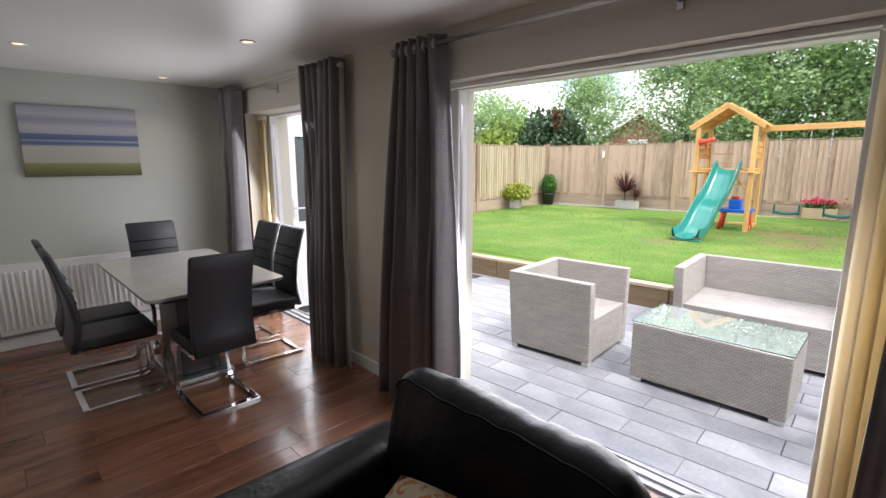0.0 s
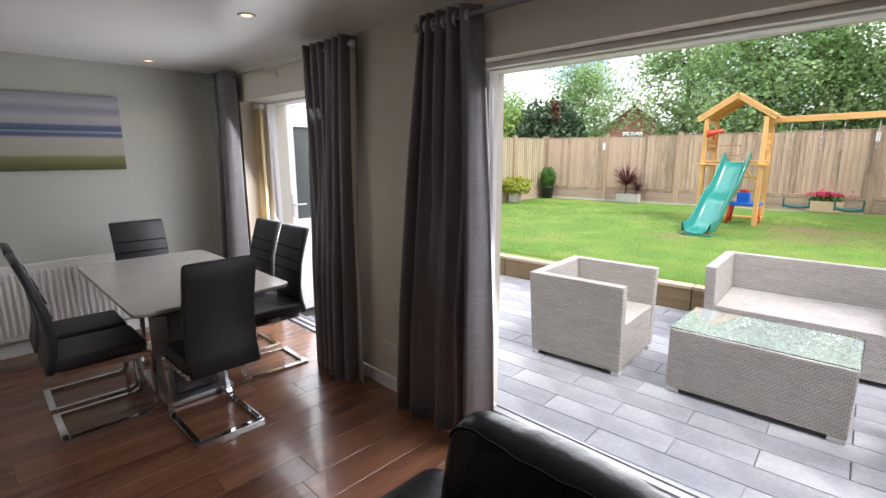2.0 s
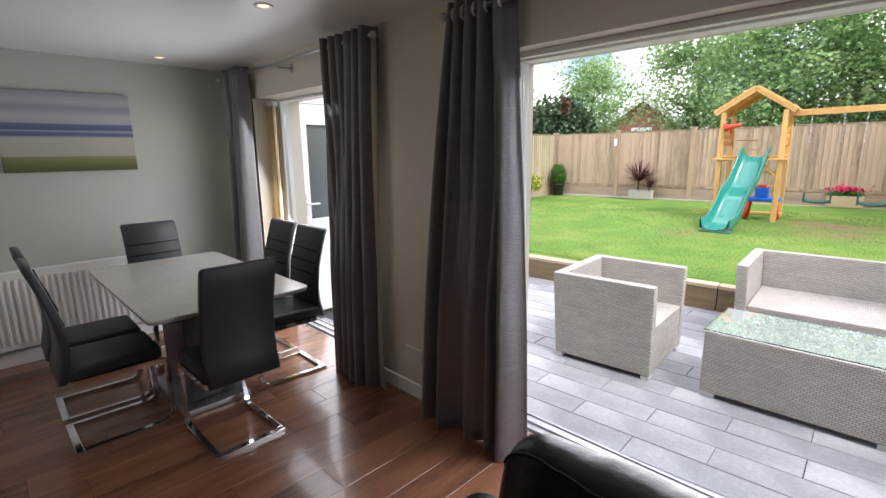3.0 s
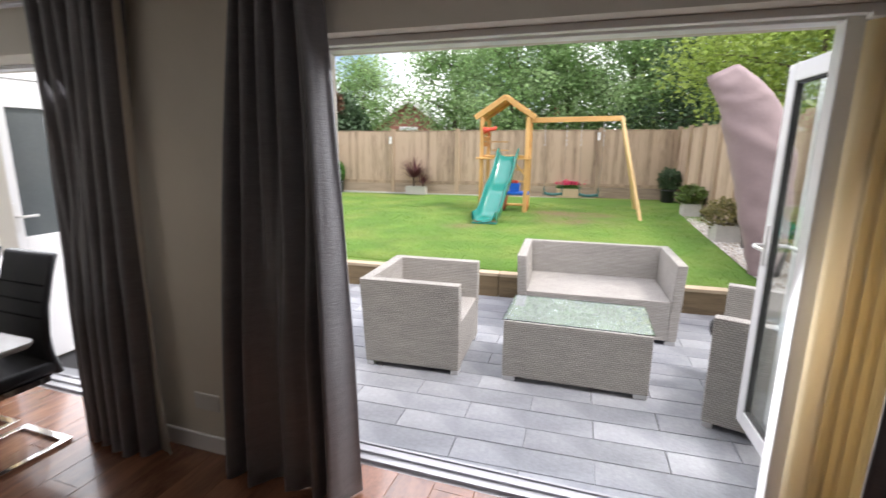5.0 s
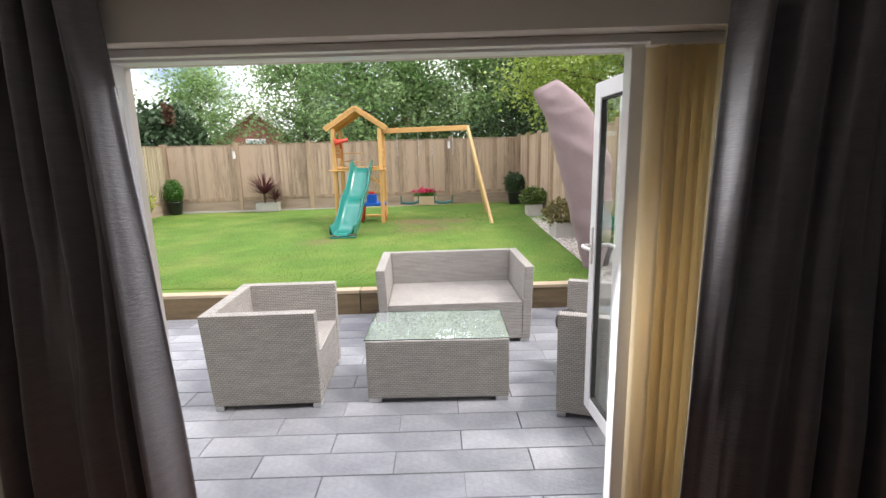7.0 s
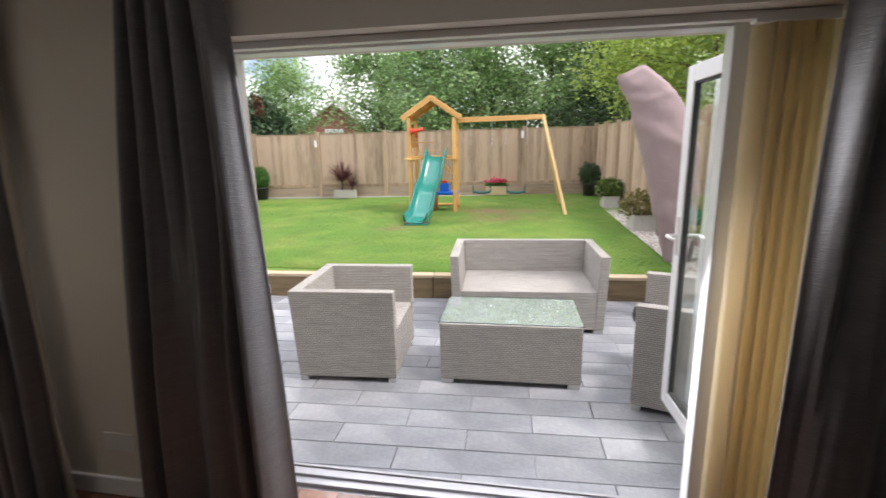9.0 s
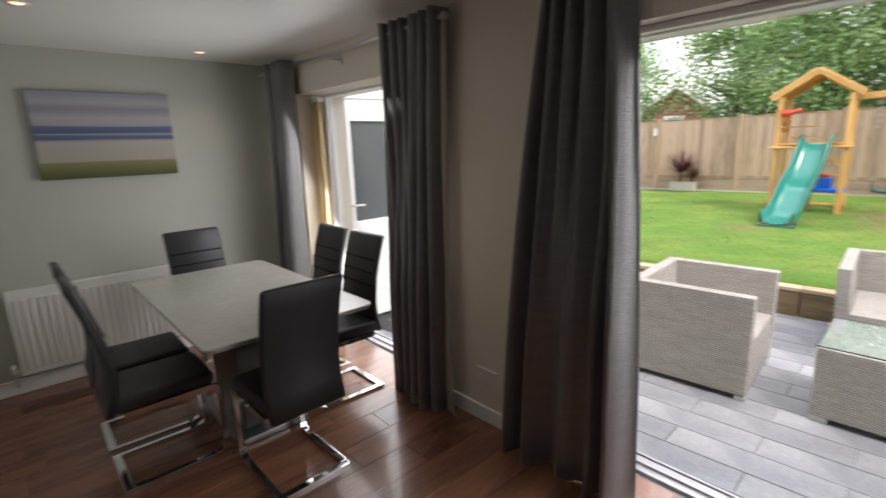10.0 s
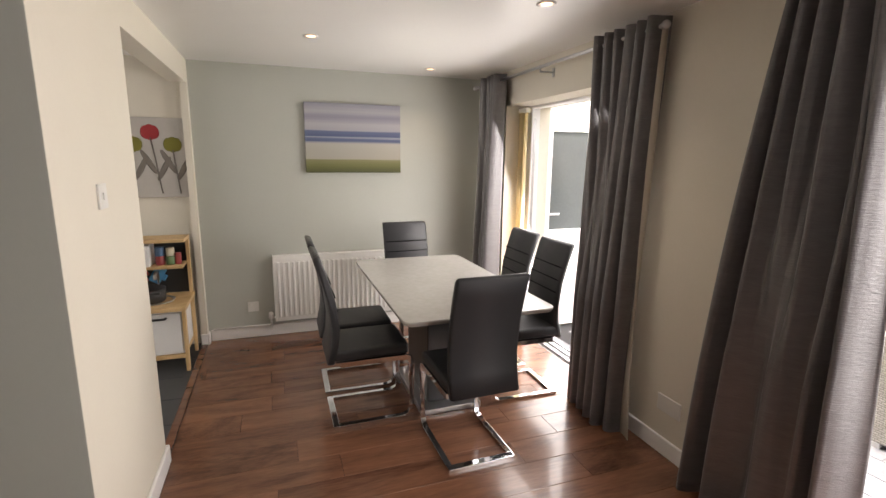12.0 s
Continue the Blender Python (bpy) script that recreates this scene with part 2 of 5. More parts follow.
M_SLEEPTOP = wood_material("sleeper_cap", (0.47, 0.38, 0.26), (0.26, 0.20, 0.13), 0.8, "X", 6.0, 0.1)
M_FENCE = wood_material("weathered_fence_board", (0.47, 0.355, 0.255), (0.20, 0.14, 0.095), 0.85, "Z", 16.0, 0.24)
M_FENCEPALE = wood_material("pale_fence_board", (0.45, 0.39, 0.265), (0.24, 0.20, 0.125), 0.85, "Z", 7.0, 0.18)
M_POST = wood_material("fence_post_wood", (0.42, 0.31, 0.21), (0.16, 0.11, 0.075), 0.85, "Z", 5.0, 0.08)
M_GRAVELBOARD = wood_material("grey_gravel_board", (0.37, 0.285, 0.21), (0.19, 0.14, 0.10), 0.85, "X", 6.0, 0.12)
M_PINE = wood_material("new_pine", (0.72, 0.43, 0.15), (0.47, 0.25, 0.075), 0.6, "Z", 6.0, 0.08)
M_SLIDE = material("green_slide_plastic", (0.016, 0.19, 0.155), 0.22, var=0.1, scale=2, coat=0.2)
M_SWING = material("dark_teal_plastic", (0.008, 0.085, 0.075), 0.4, var=0.1)
M_BLUE = material("blue_plastic", (0.01, 0.12, 0.55), 0.35, var=0.06)
M_MITT = material("blue_toy_cloth", (0.05, 0.22, 0.40), 0.8, var=0.1)
M_RED = material("red_plastic", (0.62, 0.06, 0.03), 0.4, var=0.06)
M_ROPE = material("swing_rope", (0.22, 0.20, 0.17), 0.8)
M_STONE = material("pale_stone_planter", (0.46, 0.44, 0.40), 0.85, var=0.25, scale=14, bump=0.3, bump_scale=70)
M_TERRA = material("buff_trough", (0.50, 0.38, 0.24), 0.8, var=0.2, scale=10)
M_BLACKPOT = material("black_glazed_pot", (0.018, 0.018, 0.02), 0.35, var=0.1)
M_BARK = material("bark", (0.13, 0.10, 0.075), 0.9, var=0.4, scale=8, bump=0.7, bump_scale=30, stretch=(1, 1, 0.25))
M_LEAF = material("tree_leaf", (0.225, 0.36, 0.135), 0.45, var=0.4, scale=0.5, fine=2.5, per_island=0.4, trans=0.5, alt=(0.36, 0.50, 0.235), alt_scale=0.55, alt_from=0.45, alt_to=0.6)
M_LEAFBRIGHT = material("bright_leaf", (0.31, 0.41, 0.085), 0.5, var=0.3, scale=1.0, fine=3, per_island=0.25, trans=0.4)
M_LEAFDARK = material("evergreen_leaf", (0.045, 0.088, 0.034), 0.6, var=0.4, scale=0.8, fine=4, per_island=0.3, trans=0.15)
M_BOX = material("box_leaf", (0.055, 0.16, 0.02), 0.5, var=0.3, scale=4, fine=12, per_island=0.3, trans=0.25)
M_YELLOWLEAF = material("yellow_green_leaf", (0.30, 0.34, 0.04), 0.5, var=0.3, scale=4, per_island=0.25, trans=0.35)
M_MOUND = material("mottled_green_leaf", (0.10, 0.155, 0.032), 0.5, var=0.35, scale=4, per_island=0.4, trans=0.25)
M_OLIVE = material("olive_brown_leaf", (0.17, 0.15, 0.05), 0.6, var=0.35, scale=4, per_island=0.35, trans=0.25)
M_CORDY = material("burgundy_blade", (0.085, 0.022, 0.025), 0.5, var=0.3, per_island=0.3, trans=0.15)
M_PINKFLOWER = material("pink_petals", (0.55, 0.03, 0.10), 0.6, var=0.2, per_island=0.3)
M_RUST = material("dead_foliage", (0.10, 0.05, 0.025), 0.8, var=0.3, per_island=0.3)
M_GRAVEL = material("white_gravel", (0.62, 0.60, 0.55), 0.85, var=0.35, scale=25, fine=90, bump=0.8, bump_scale=60, per_island=0.3, alt=(0.36, 0.30, 0.23), alt_scale=16.0, alt_from=0.45, alt_to=0.6)
M_COVER = material("taupe_parasol_cover", (0.26, 0.195, 0.19), 0.8, var=0.14, scale=5, bump=0.5, bump_scale=11)
M_BRICK = material("red_brick", (0.27, 0.12, 0.08), 0.85, var=0.25, scale=6, fine=30, per_island=0.2)
M_ROOF = material("roof_tile", (0.20, 0.12, 0.09), 0.85, var=0.3, scale=5)
M_SOCKET = material("white_plastic", (0.68, 0.67, 0.63), 0.4, var=0.02)
M_BIRCH = wood_material("birch_play_kitchen", (0.66, 0.46, 0.24), (0.46, 0.29, 0.13), 0.5, "Z", 7.0, 0.06)
M_DARK = material("matt_black", (0.02, 0.02, 0.02), 0.5)
M_LAMP = emitter("downlight_bulb", (1.0, 0.56, 0.26), 1.7)
M_CANVAS = material("bare_canvas", (0.44, 0.415, 0.38), 0.8, var=0.08, bump=0.2, bump_scale=400)


# ---- mesh helpers ----
def box(bm, x0, x1, y0, y1, z0, z1, bevel=0.0, segments=2, m=None):
    """A box, with its edges rounded if bevel is given, put at m."""
    made = bmesh.ops.create_cube(bm, size=1.0)["verts"]
    bmesh.ops.scale(bm, vec=(x1 - x0, y1 - y0, z1 - z0), verts=made)
    bmesh.ops.translate(bm, vec=((x0 + x1) / 2, (y0 + y1) / 2, (z0 + z1) / 2), verts=made)
    if bevel:
        edges = list({e for v in made for e in v.link_edges})
        out = bmesh.ops.bevel(bm, geom=edges, offset=bevel, segments=segments, affect="EDGES", profile=0.6)
        made = list({v for f in out["faces"] for v in f.verts} | {v for v in made if v.is_valid})
    if m is not None:
        bmesh.ops.transform(bm, matrix=m, verts=made)
    return made


def tube(bm, points, radius, sides=8, square=False, radii=None):
    """A round or square bar along a line of points."""
    points = [Vector(p) for p in points]
    rings = []
    for i, p in enumerate(points):
        way = (points[min(i + 1, len(points) - 1)] - points[max(i - 1, 0)]).normalized()
        side = way.cross(Vector((0, 0, 1)))
        side = side.normalized() if side.length > 1e-4 else Vector((0, 1, 0))
        up = side.cross(way).normalized()
        r = float(radii[i] if radii else radius)
        count = 4 if square else sides
        start = math.pi / 4 if square else 0
        rings.append([bm.verts.new(p + r * (math.cos(start + 2 * math.pi * k / count) * side + math.sin(start + 2 * math.pi * k / count) * up)) for k in range(count)])
    for a, b in zip(rings, rings[1:]):
        for k in range(len(a)):
            bm.faces.new((a[k], a[(k + 1) % len(a)], b[(k + 1) % len(a)], b[k]))
    bm.faces.new(rings[0][::-1])
    bm.faces.new(rings[-1])


def lathe(bm, profile, sides=20, at=(0, 0, 0)):
    """A turned shape from (radius, height) pairs."""
    rings = [[bm.verts.new((at[0] + r * math.cos(2 * math.pi * k / sides), at[1] + r * math.sin(2 * math.pi * k / sides), at[2] + z)) for k in range(sides)] for r, z in profile]
    for a, b in zip(rings, rings[1:]):
        for k in range(sides):
            bm.faces.new((a[k], a[(k + 1) % sides], b[(k + 1) % sides], b[k]))
    bm.faces.new(rings[0][::-1])
    bm.faces.new(rings[-1])


def sheet(bm, grid):
    """Faces over a grid of points."""
    rows = [[bm.verts.new(p) for p in row] for row in grid]
    for a, b in zip(rows, rows[1:]):
        for k in range(len(a) - 1):
            bm.faces.new((a[k], a[k + 1], b[k + 1], b[k]))


def finish(bm, name, mat, smooth=False):
    bmesh.ops.recalc_face_normals(bm, faces=bm.faces)
    me = bpy.data.meshes.new(name)
    bm.to_mesh(me)
    bm.free()
    if smooth:
        for p in me.polygons:
            p.use_smooth = True
    for one in mat if isinstance(mat, (list, tuple)) else [mat]:
        me.materials.append(one)
    return me


def part(name, bm, mat, parent=None, label="", smooth=False):
    """Links a bmesh as one mesh object, under a thing or a part if one is given."""
    ob = new(name, finish(bm, name, mat, smooth))
    if parent is not None:
        ob.parent = parent
    if label:
        ob["label"] = label
    return ob


def block(name, x0, x1, y0, y1, z0, z1, mat, parent=None, bevel=0.0, label="", segments=2):
    bm = bmesh.new()
    box(bm, x0, x1, y0, y1, z0, z1, bevel, segments)
    return part(name, bm, mat, parent, label)


def thing(name, label, category, group="", kind="", m=None):
    ob = new(name)
    ob.empty_display_size = 0.1
    if m is not None:
        ob.matrix_world = m
    return tagged(ob, label, category, group, kind)


def structure(name, bm, mat, label, smooth=False):
    return tagged(part(name, bm, mat, None, "", smooth), label, name.rstrip("_0123456789").split("_")[0], "", "structure")


def mesh_from(name, verts, faces, mat):
    me = bpy.data.meshes.new(name)
    me.from_pydata(verts, [], faces)
    me.materials.append(mat)
    return me

# ---- the rooms ----
CEIL, WX, YI, YO = 2.255, -4.68, 3.17, 3.60
bm = bmesh.new()
box(bm, -5.0, -4.20, YI, YO, -0.2, 2.5)
box(bm, -4.20, -2.55, YI, YO, 1.98, 2.5)
box(bm, -2.55, -1.65, YI, YO, -0.2, 2.5)
box(bm, -1.65, 0.60, YI, YO, 1.975, 2.5)
box(bm, 0.60, 3.2, YI, YO, -0.2, 2.5)
structure("wall_north", bm, M_WARM, "warm white painted wall with two tall garden door openings")
for name, x0, x1, y0, y1 in (("wall_west", -4.9, WX, 0.656, YI), ("wall_kitchen", -4.9, WX, -2.7, 0.656), ("wall_south", WX, 3.2, -2.7, -2.5), ("wall_east", 3.0, 3.2, -2.5, YI)):
    bm = bmesh.new()
    # unseen hole cut from x -4.1 to -2.7, added to let light into the kitchen
    if name == "wall_south":
        for a in ((x0, -4.1, -0.2, 2.5), (-4.1, -2.7, -0.2, 0.95), (-4.1, -2.7, 2.05, 2.5), (-2.7, x1, -0.2, 2.5)):
            box(bm, a[0], a[1], y0, y1, a[2], a[3])
    else:
        box(bm, x0, x1, y0, y1, -0.2, 2.5)
    sage = name != "wall_kitchen"
    structure(name, bm, M_WALL if sage else M_WARM, "plain sage grey painted plaster wall" if sage else "plain warm white painted plaster wall")
bm = bmesh.new()
box(bm, -2.95, -2.06, 0.58, 0.70, -0.1, CEIL)
structure("wall_pier", bm, M_WARM, "warm white wall pier beside the kitchen opening")
for name, a in (("wall_divider", (-2.18, -2.058, -2.5, 0.699, -0.1, CEIL)), ("wall_beam", (-4.60, -2.95, 0.58, 0.70, 2.08, CEIL)), ("wall_stub", (WX, -4.60, 0.655, 0.70, -0.1, CEIL))):
    bm = bmesh.new()
    box(bm, *a)
    structure(name, bm, M_WALL if name == "wall_divider" else M_WARM, "sage grey plaster wall of the living room" if name == "wall_divider" else "plain warm white plaster wall round the kitchen opening")
bm = bmesh.new()
box(bm, WX, 3.0, -2.5, YI, CEIL, CEIL + 0.2)
structure("ceiling", bm, M_CEIL, "smooth off-white painted ceiling with recessed downlights")
bm = bmesh.new()
box(bm, WX, 3.0, -2.5, 3.49, -0.2, -0.014)
floor = structure("floor", bm, M_UNDER, "glossy walnut brown laminate plank floor")
bm = bmesh.new()
for x0, x1, y0, y1 in ((-2.55, -1.65, YI - 0.016, YI), (WX, -4.20, YI - 0.016, YI), (0.60, 3.0, YI - 0.016, YI), (WX, WX + 0.016, 0.72, YI - 0.02), (-2.95, -2.04, 0.70, 0.716), (-2.06, -2.044, -2.4, 0.70), (-2.966, -2.95, 0.57, 0.716), (-4.66, -4.584, 0.70, 0.716), (-4.60, -4.584, 0.65, 0.70)):
    box(bm, x0, x1, y0, y1, 0.0, 0.095, 0.004, 1)
structure("baseboard", bm, M_WHITE, "white painted skirting board along the walls")
bm = bmesh.new()
box(bm, -4.58, -2.97, 0.655, 0.70, 0.001, 0.012, 0.004)
structure("trim_threshold", bm, M_PLANK, "dark wooden threshold strip between tile and laminate")

# ---- garden doors ----
FY0, FY1 = 3.38, 3.46


def door_frame(name, x0, x1, top, label):
    fr = tagged(new(name), label, "door", "", "structure")
    for nm, a in (("jamb", (x0, x0 + 0.07, FY0, FY1, 0.0, top)), ("jamb", (x1 - 0.07, x1, FY0, FY1, 0.0, top)), ("head", (x0 + 0.07, x1 - 0.07, FY0, FY1, top - 0.02, top))):
        block(nm, *a, M_UPVC, fr, 0.006)
    for k in range(3):
        block("track_rail", x0 + 0.07, x1 - 0.07, 3.36 + 0.07 * k, 3.374 + 0.07 * k, -0.02, 0.008 - 0.006 * k, M_TRACK, fr, 0.003)
    block("threshold", x0, x1, 3.33, 3.495, -0.06, -0.012, M_TRACK, fr, 0.004, "grey aluminium door threshold")
    block("outer_sill", x0, x1, 3.496, 3.525, -0.17, -0.016, M_UPVC, fr, 0.006, "white outer door sill")
    block("lock_strip", x0 + 0.07, x0 + 0.073, 3.40, 3.42, 0.1, top - 0.1, M_STEEL, fr)
    return fr


bifold = door_frame("door_1", -1.65, 0.37, 1.975, "wide white uPVC garden door frame, doors folded open")
patio = door_frame("door_2", -4.20, -2.55, 1.98, "white uPVC patio door frame beside the dining table")


def door_leaf(parent, m, width, height, handle):
    """A glazed white leaf: stiles, rails, gasket, pane and lever handle; hinge edge at the local origin, leaf along +x."""
    leaf = new("door_leaf")
    leaf.parent = parent
    leaf.matrix_local = m
    leaf["label"] = "open white glazed door leaf"
    s = 0.085
    bm = bmesh.new()
    for a in ((0, s, 0, height), (width - s, width, 0, height), (s, width - s, 0, s), (s, width - s, height - s, height)):
        box(bm, a[0], a[1], -0.03, 0.03, a[2], a[3], 0.006)
    part("leaf_frame", bm, M_UPVC, leaf)
    bm = bmesh.new()
    for a in ((s, s + 0.012, s, height - s), (width - s - 0.012, width - s, s, height - s), (s + 0.012, width - s - 0.012, s, s + 0.012), (s + 0.012, width - s - 0.012, height - s - 0.012, height - s)):
        box(bm, a[0], a[1], -0.022, 0.022, a[2], a[3])
    part("gasket", bm, M_DARKGASKET, leaf, "black rubber gasket")
    bm = bmesh.new()
    box(bm, s + 0.004, width - s - 0.004, -0.011, 0.011, s + 0.004, height - s - 0.004)
    pane = part("pane", bm, M_GLASS, leaf, "clear double glazed pane")
    pane.visible_shadow = False
    if handle:
        for side in (-1, 1):
            bm = bmesh.new()
            box(bm, width - 0.06, width - 0.025, side * 0.034 - 0.006, side * 0.034 + 0.006, 0.93, 1.15, 0.005)
            tube(bm, [(width - 0.043, side * 0.036, 1.04), (width - 0.043, side * 0.085, 1.04), (width - 0.07, side * 0.095, 1.04), (width - 0.155, side * 0.092, 1.038)], 0.010)
            part("lever_handle", bm, M_WHITE, leaf, "white lever door handle", True)
    return leaf


door_leaf(bifold, pose(0.56, 3.50, 0.02, 0, 0, 94.5), 0.90, 1.95, True)
door_leaf(bifold, pose(0.66, 3.52, 0.02, 0, 0, 91), 0.88, 1.95, False)


def vertical_blind(name, x0, x1, y, top, count):
    """Cream slats pushed together under a headrail."""
    t = thing(name, "cream fabric vertical blind drawn together beside the door", "blind")
    block("headrail", x0 - 0.02, x1 + 0.004, y - 0.022, y + 0.022, top - 0.035, top, M_WHITE, t, 0.004)
    for k in range(count):
        f = (k + 0.5) / count
        x = x0 + (x1 - x0) * f
        turn = 22 + 52 * min(1.0, 1.5 * f) + random.uniform(-6, 6)
        bm = bmesh.new()
        grid = [[(0.006 * math.sin(math.pi * i / 4) - 0.003, -0.045 + 0.0225 * i, z) for i in range(5)] for z in (0.03, 1.0, top - 0.036)]
        sheet(bm, grid)
        ob = part("slat", bm, M_BLIND, t, "", True)
        ob.location, ob.rotation_euler = (x, y, 0), (0, 0, radians(turn))
        sol = ob.modifiers.new("thickness", "SOLIDIFY")
        sol.thickness = 0.002
    return t


vertical_blind("vertical_blind", 0.335, 0.55, 3.275, 1.972, 6)
vertical_blind("vertical_blind", -4.165, -4.06, 3.30, 1.955, 4)
bm = bmesh.new()
box(bm, -1.62, 0.33, 3.255, 3.295, 1.948, 1.974, 0.004)
tagged(part("blind_headrail", bm, M_WHITE), "slim white blind headrail under the lintel", "rail", "", "structure")


# ---- curtains ----
def curtain(name, top0, top1, bot0, bot1, y, folds, z0=0.004, z1=2.20, lining=0, open_left=False):
    """A gathered curtain whose folds slant: the broad faces look towards the opening that it is drawn back from."""
    t = thing(name, "charcoal grey velvet eyelet curtain hanging in deep folds", "curtain", "curtains at the garden doors")
    rng = random.Random(int(1000 * abs(top0)))

    def pattern(even):
        """Uneven folds: where each starts, and how deep it is."""
        widths = [rng.uniform(1 - even, 1 + even) for _ in range(folds)]
        at, total = [0.0], sum(widths)
        for w in widths:
            at.append(at[-1] + w / total)
        return at, [rng.uniform(1 - even, 1.1) for _ in range(folds + 1)]

    high, low = pattern(0.5), pattern(0.8)
    cols, rows = folds * 16, 30

    def wave(p, u):
        at, deep = p
        i = max(k for k in range(folds) if at[k] <= u + 1e-9)
        f = (u - at[i]) / (at[i + 1] - at[i])
        d = deep[i] * (1 - f) + deep[i + 1] * f
        g = f if open_left else 1 - f
        s = math.cos(math.pi * g / 0.66) if g < 0.66 else -math.cos(math.pi * (g - 0.66) / 0.34)
        return d * math.copysign(abs(s) ** 0.8, s), math.cos(2 * math.pi * f)

    grid = []
    for r in range(rows + 1):
        f = r / rows
        z = z1 + (z0 - z1) * f
        wide = 1 - (1 - f) ** 1.6
        a, b = top0 + (bot0 - top0) * wide, top1 + (bot1 - top1) * wide
        mix = min(1.0, f * 1.5) ** 1.2
        line = []
        for c in range(cols + 1):
            u = c / cols
            (s0, c0), (s1, c1) = wave(high, u), wave(low, u)
            s, cc = s0 * (1 - mix) + s1 * mix, c0 * (1 - mix) + c1 * mix
            amp = 0.052 + 0.034 * f
            crease = 0.007 * noise.noise(Vector((13 * u + folds, 1.6 * f, 3.1))) + 0.006 * noise.noise(Vector((34 * u, 4.0 * f, folds))) + 0.010 * max(0.0, f - 0.9) * 10 * noise.noise(Vector((22 * u, 30 * f, 1.0)))
            line.append((a + (b - a) * u + 0.016 * cc * (0.5 + 0.5 * f) * min(1, 8 * u, 8 * (1 - u)), y + amp * s + crease, z + 0.006 * s * f))
        grid.append(line)
    bm = bmesh.new()
    sheet(bm, grid)
    cloth = part("cloth", bm, M_CURTAIN, t, "", True)
    sol = cloth.modifiers.new("thickness", "SOLIDIFY")
    sol.thickness = 0.005
    for k in range(folds):
        u = high[0][k + 1] - 0.5 * (high[0][k + 1] - high[0][k])
        bm = bmesh.new()
        x = top0 + (top1 - top0) * u
        lathe(bm, [(0.034, -0.008), (0.036, 0), (0.034, 0.008), (0.022, 0.008), (0.021, 0), (0.022, -0.008)], 14)
        ring = part("eyelet", bm, M_STEEL, t, "brushed steel eyelet ring", True)
        ring.location, ring.rotation_euler = (x, y, z1 - 0.05), (0, radians(90), radians(8))
    if lining:
        bm = bmesh.new()
        e0, e1 = (top1, bot1) if lining > 0 else (top0, bot0)
        rowsl = []
        for r in range(13):
            f = r / 12
            x = e0 + (e1 - e0) * (1 - (1 - f) ** 1.6)
            w = 0.002 + 0.095 * f ** 2
            rowsl.append([(x - lining * 0.05, y + 0.04, z1 - 0.03 + (z0 - z1 + 0.03) * f), (x + lining * w * 0.5, y + 0.035 + 0.012 * math.sin(5 * f), z1 - 0.03 + (z0 - z1 + 0.03) * f), (x + lining * w, y + 0.0, z1 - 0.03 + (z0 + 0.01 - z1 + 0.03) * f)])
        sheet(bm, rowsl)
        li = part("lining", bm, M_LINING, t, "cream curtain lining edge", True)
        sol = li.modifiers.new("thickness", "SOLIDIFY")
        sol.thickness = 0.003
    return t


CY = 3.06
curtain("curtain", -1.765, -1.415, -2.01, -1.325, CY + 0.02, 5)
curtain("curtain", -2.87, -2.37, -2.91, -2.45, CY, 6, z1=2.215, lining=1, open_left=True)
curtain("curtain", -4.44, -4.09, -4.46, -4.17, CY, 4, z1=2.215, open_left=True)
curtain("curtain", 0.485, 1.14, 0.43, 1.24, CY - 0.02, 5, open_left=True)
for x0, x1, z in ((-1.80, 1.30, 2.15), (-4.62, -2.35, 2.165)):
    t = thing("curtain_rail", "slim steel curtain pole with ball ends on brackets", "curtain rail")
    bm = bmesh.new()
    tube(bm, [(x0, CY, z), (x1, CY, z)], 0.011, 10)
    part("pole", bm, M_STEEL, t, "", True)
    for x in (x0, x1):
        bm = bmesh.new()
        bmesh.ops.create_uvsphere(bm, u_segments=14, v_segments=8, radius=0.021, matrix=Matrix.Translation((x, CY, z)))
        part("finial", bm, M_STEEL, t, "", True)
    for x in ((x0 + x1) / 2, x0 + 0.1, x1 - 0.1):
        bm = bmesh.new()
        tube(bm, [(x, CY, z - 0.012), (x, CY, z - 0.03), (x, YI - 0.004, z - 0.03)], 0.006)
        box(bm, x - 0.012, x + 0.012, YI - 0.008, YI, z - 0.06, z + 0.0)
        part("bracket", bm, M_STEEL, t)


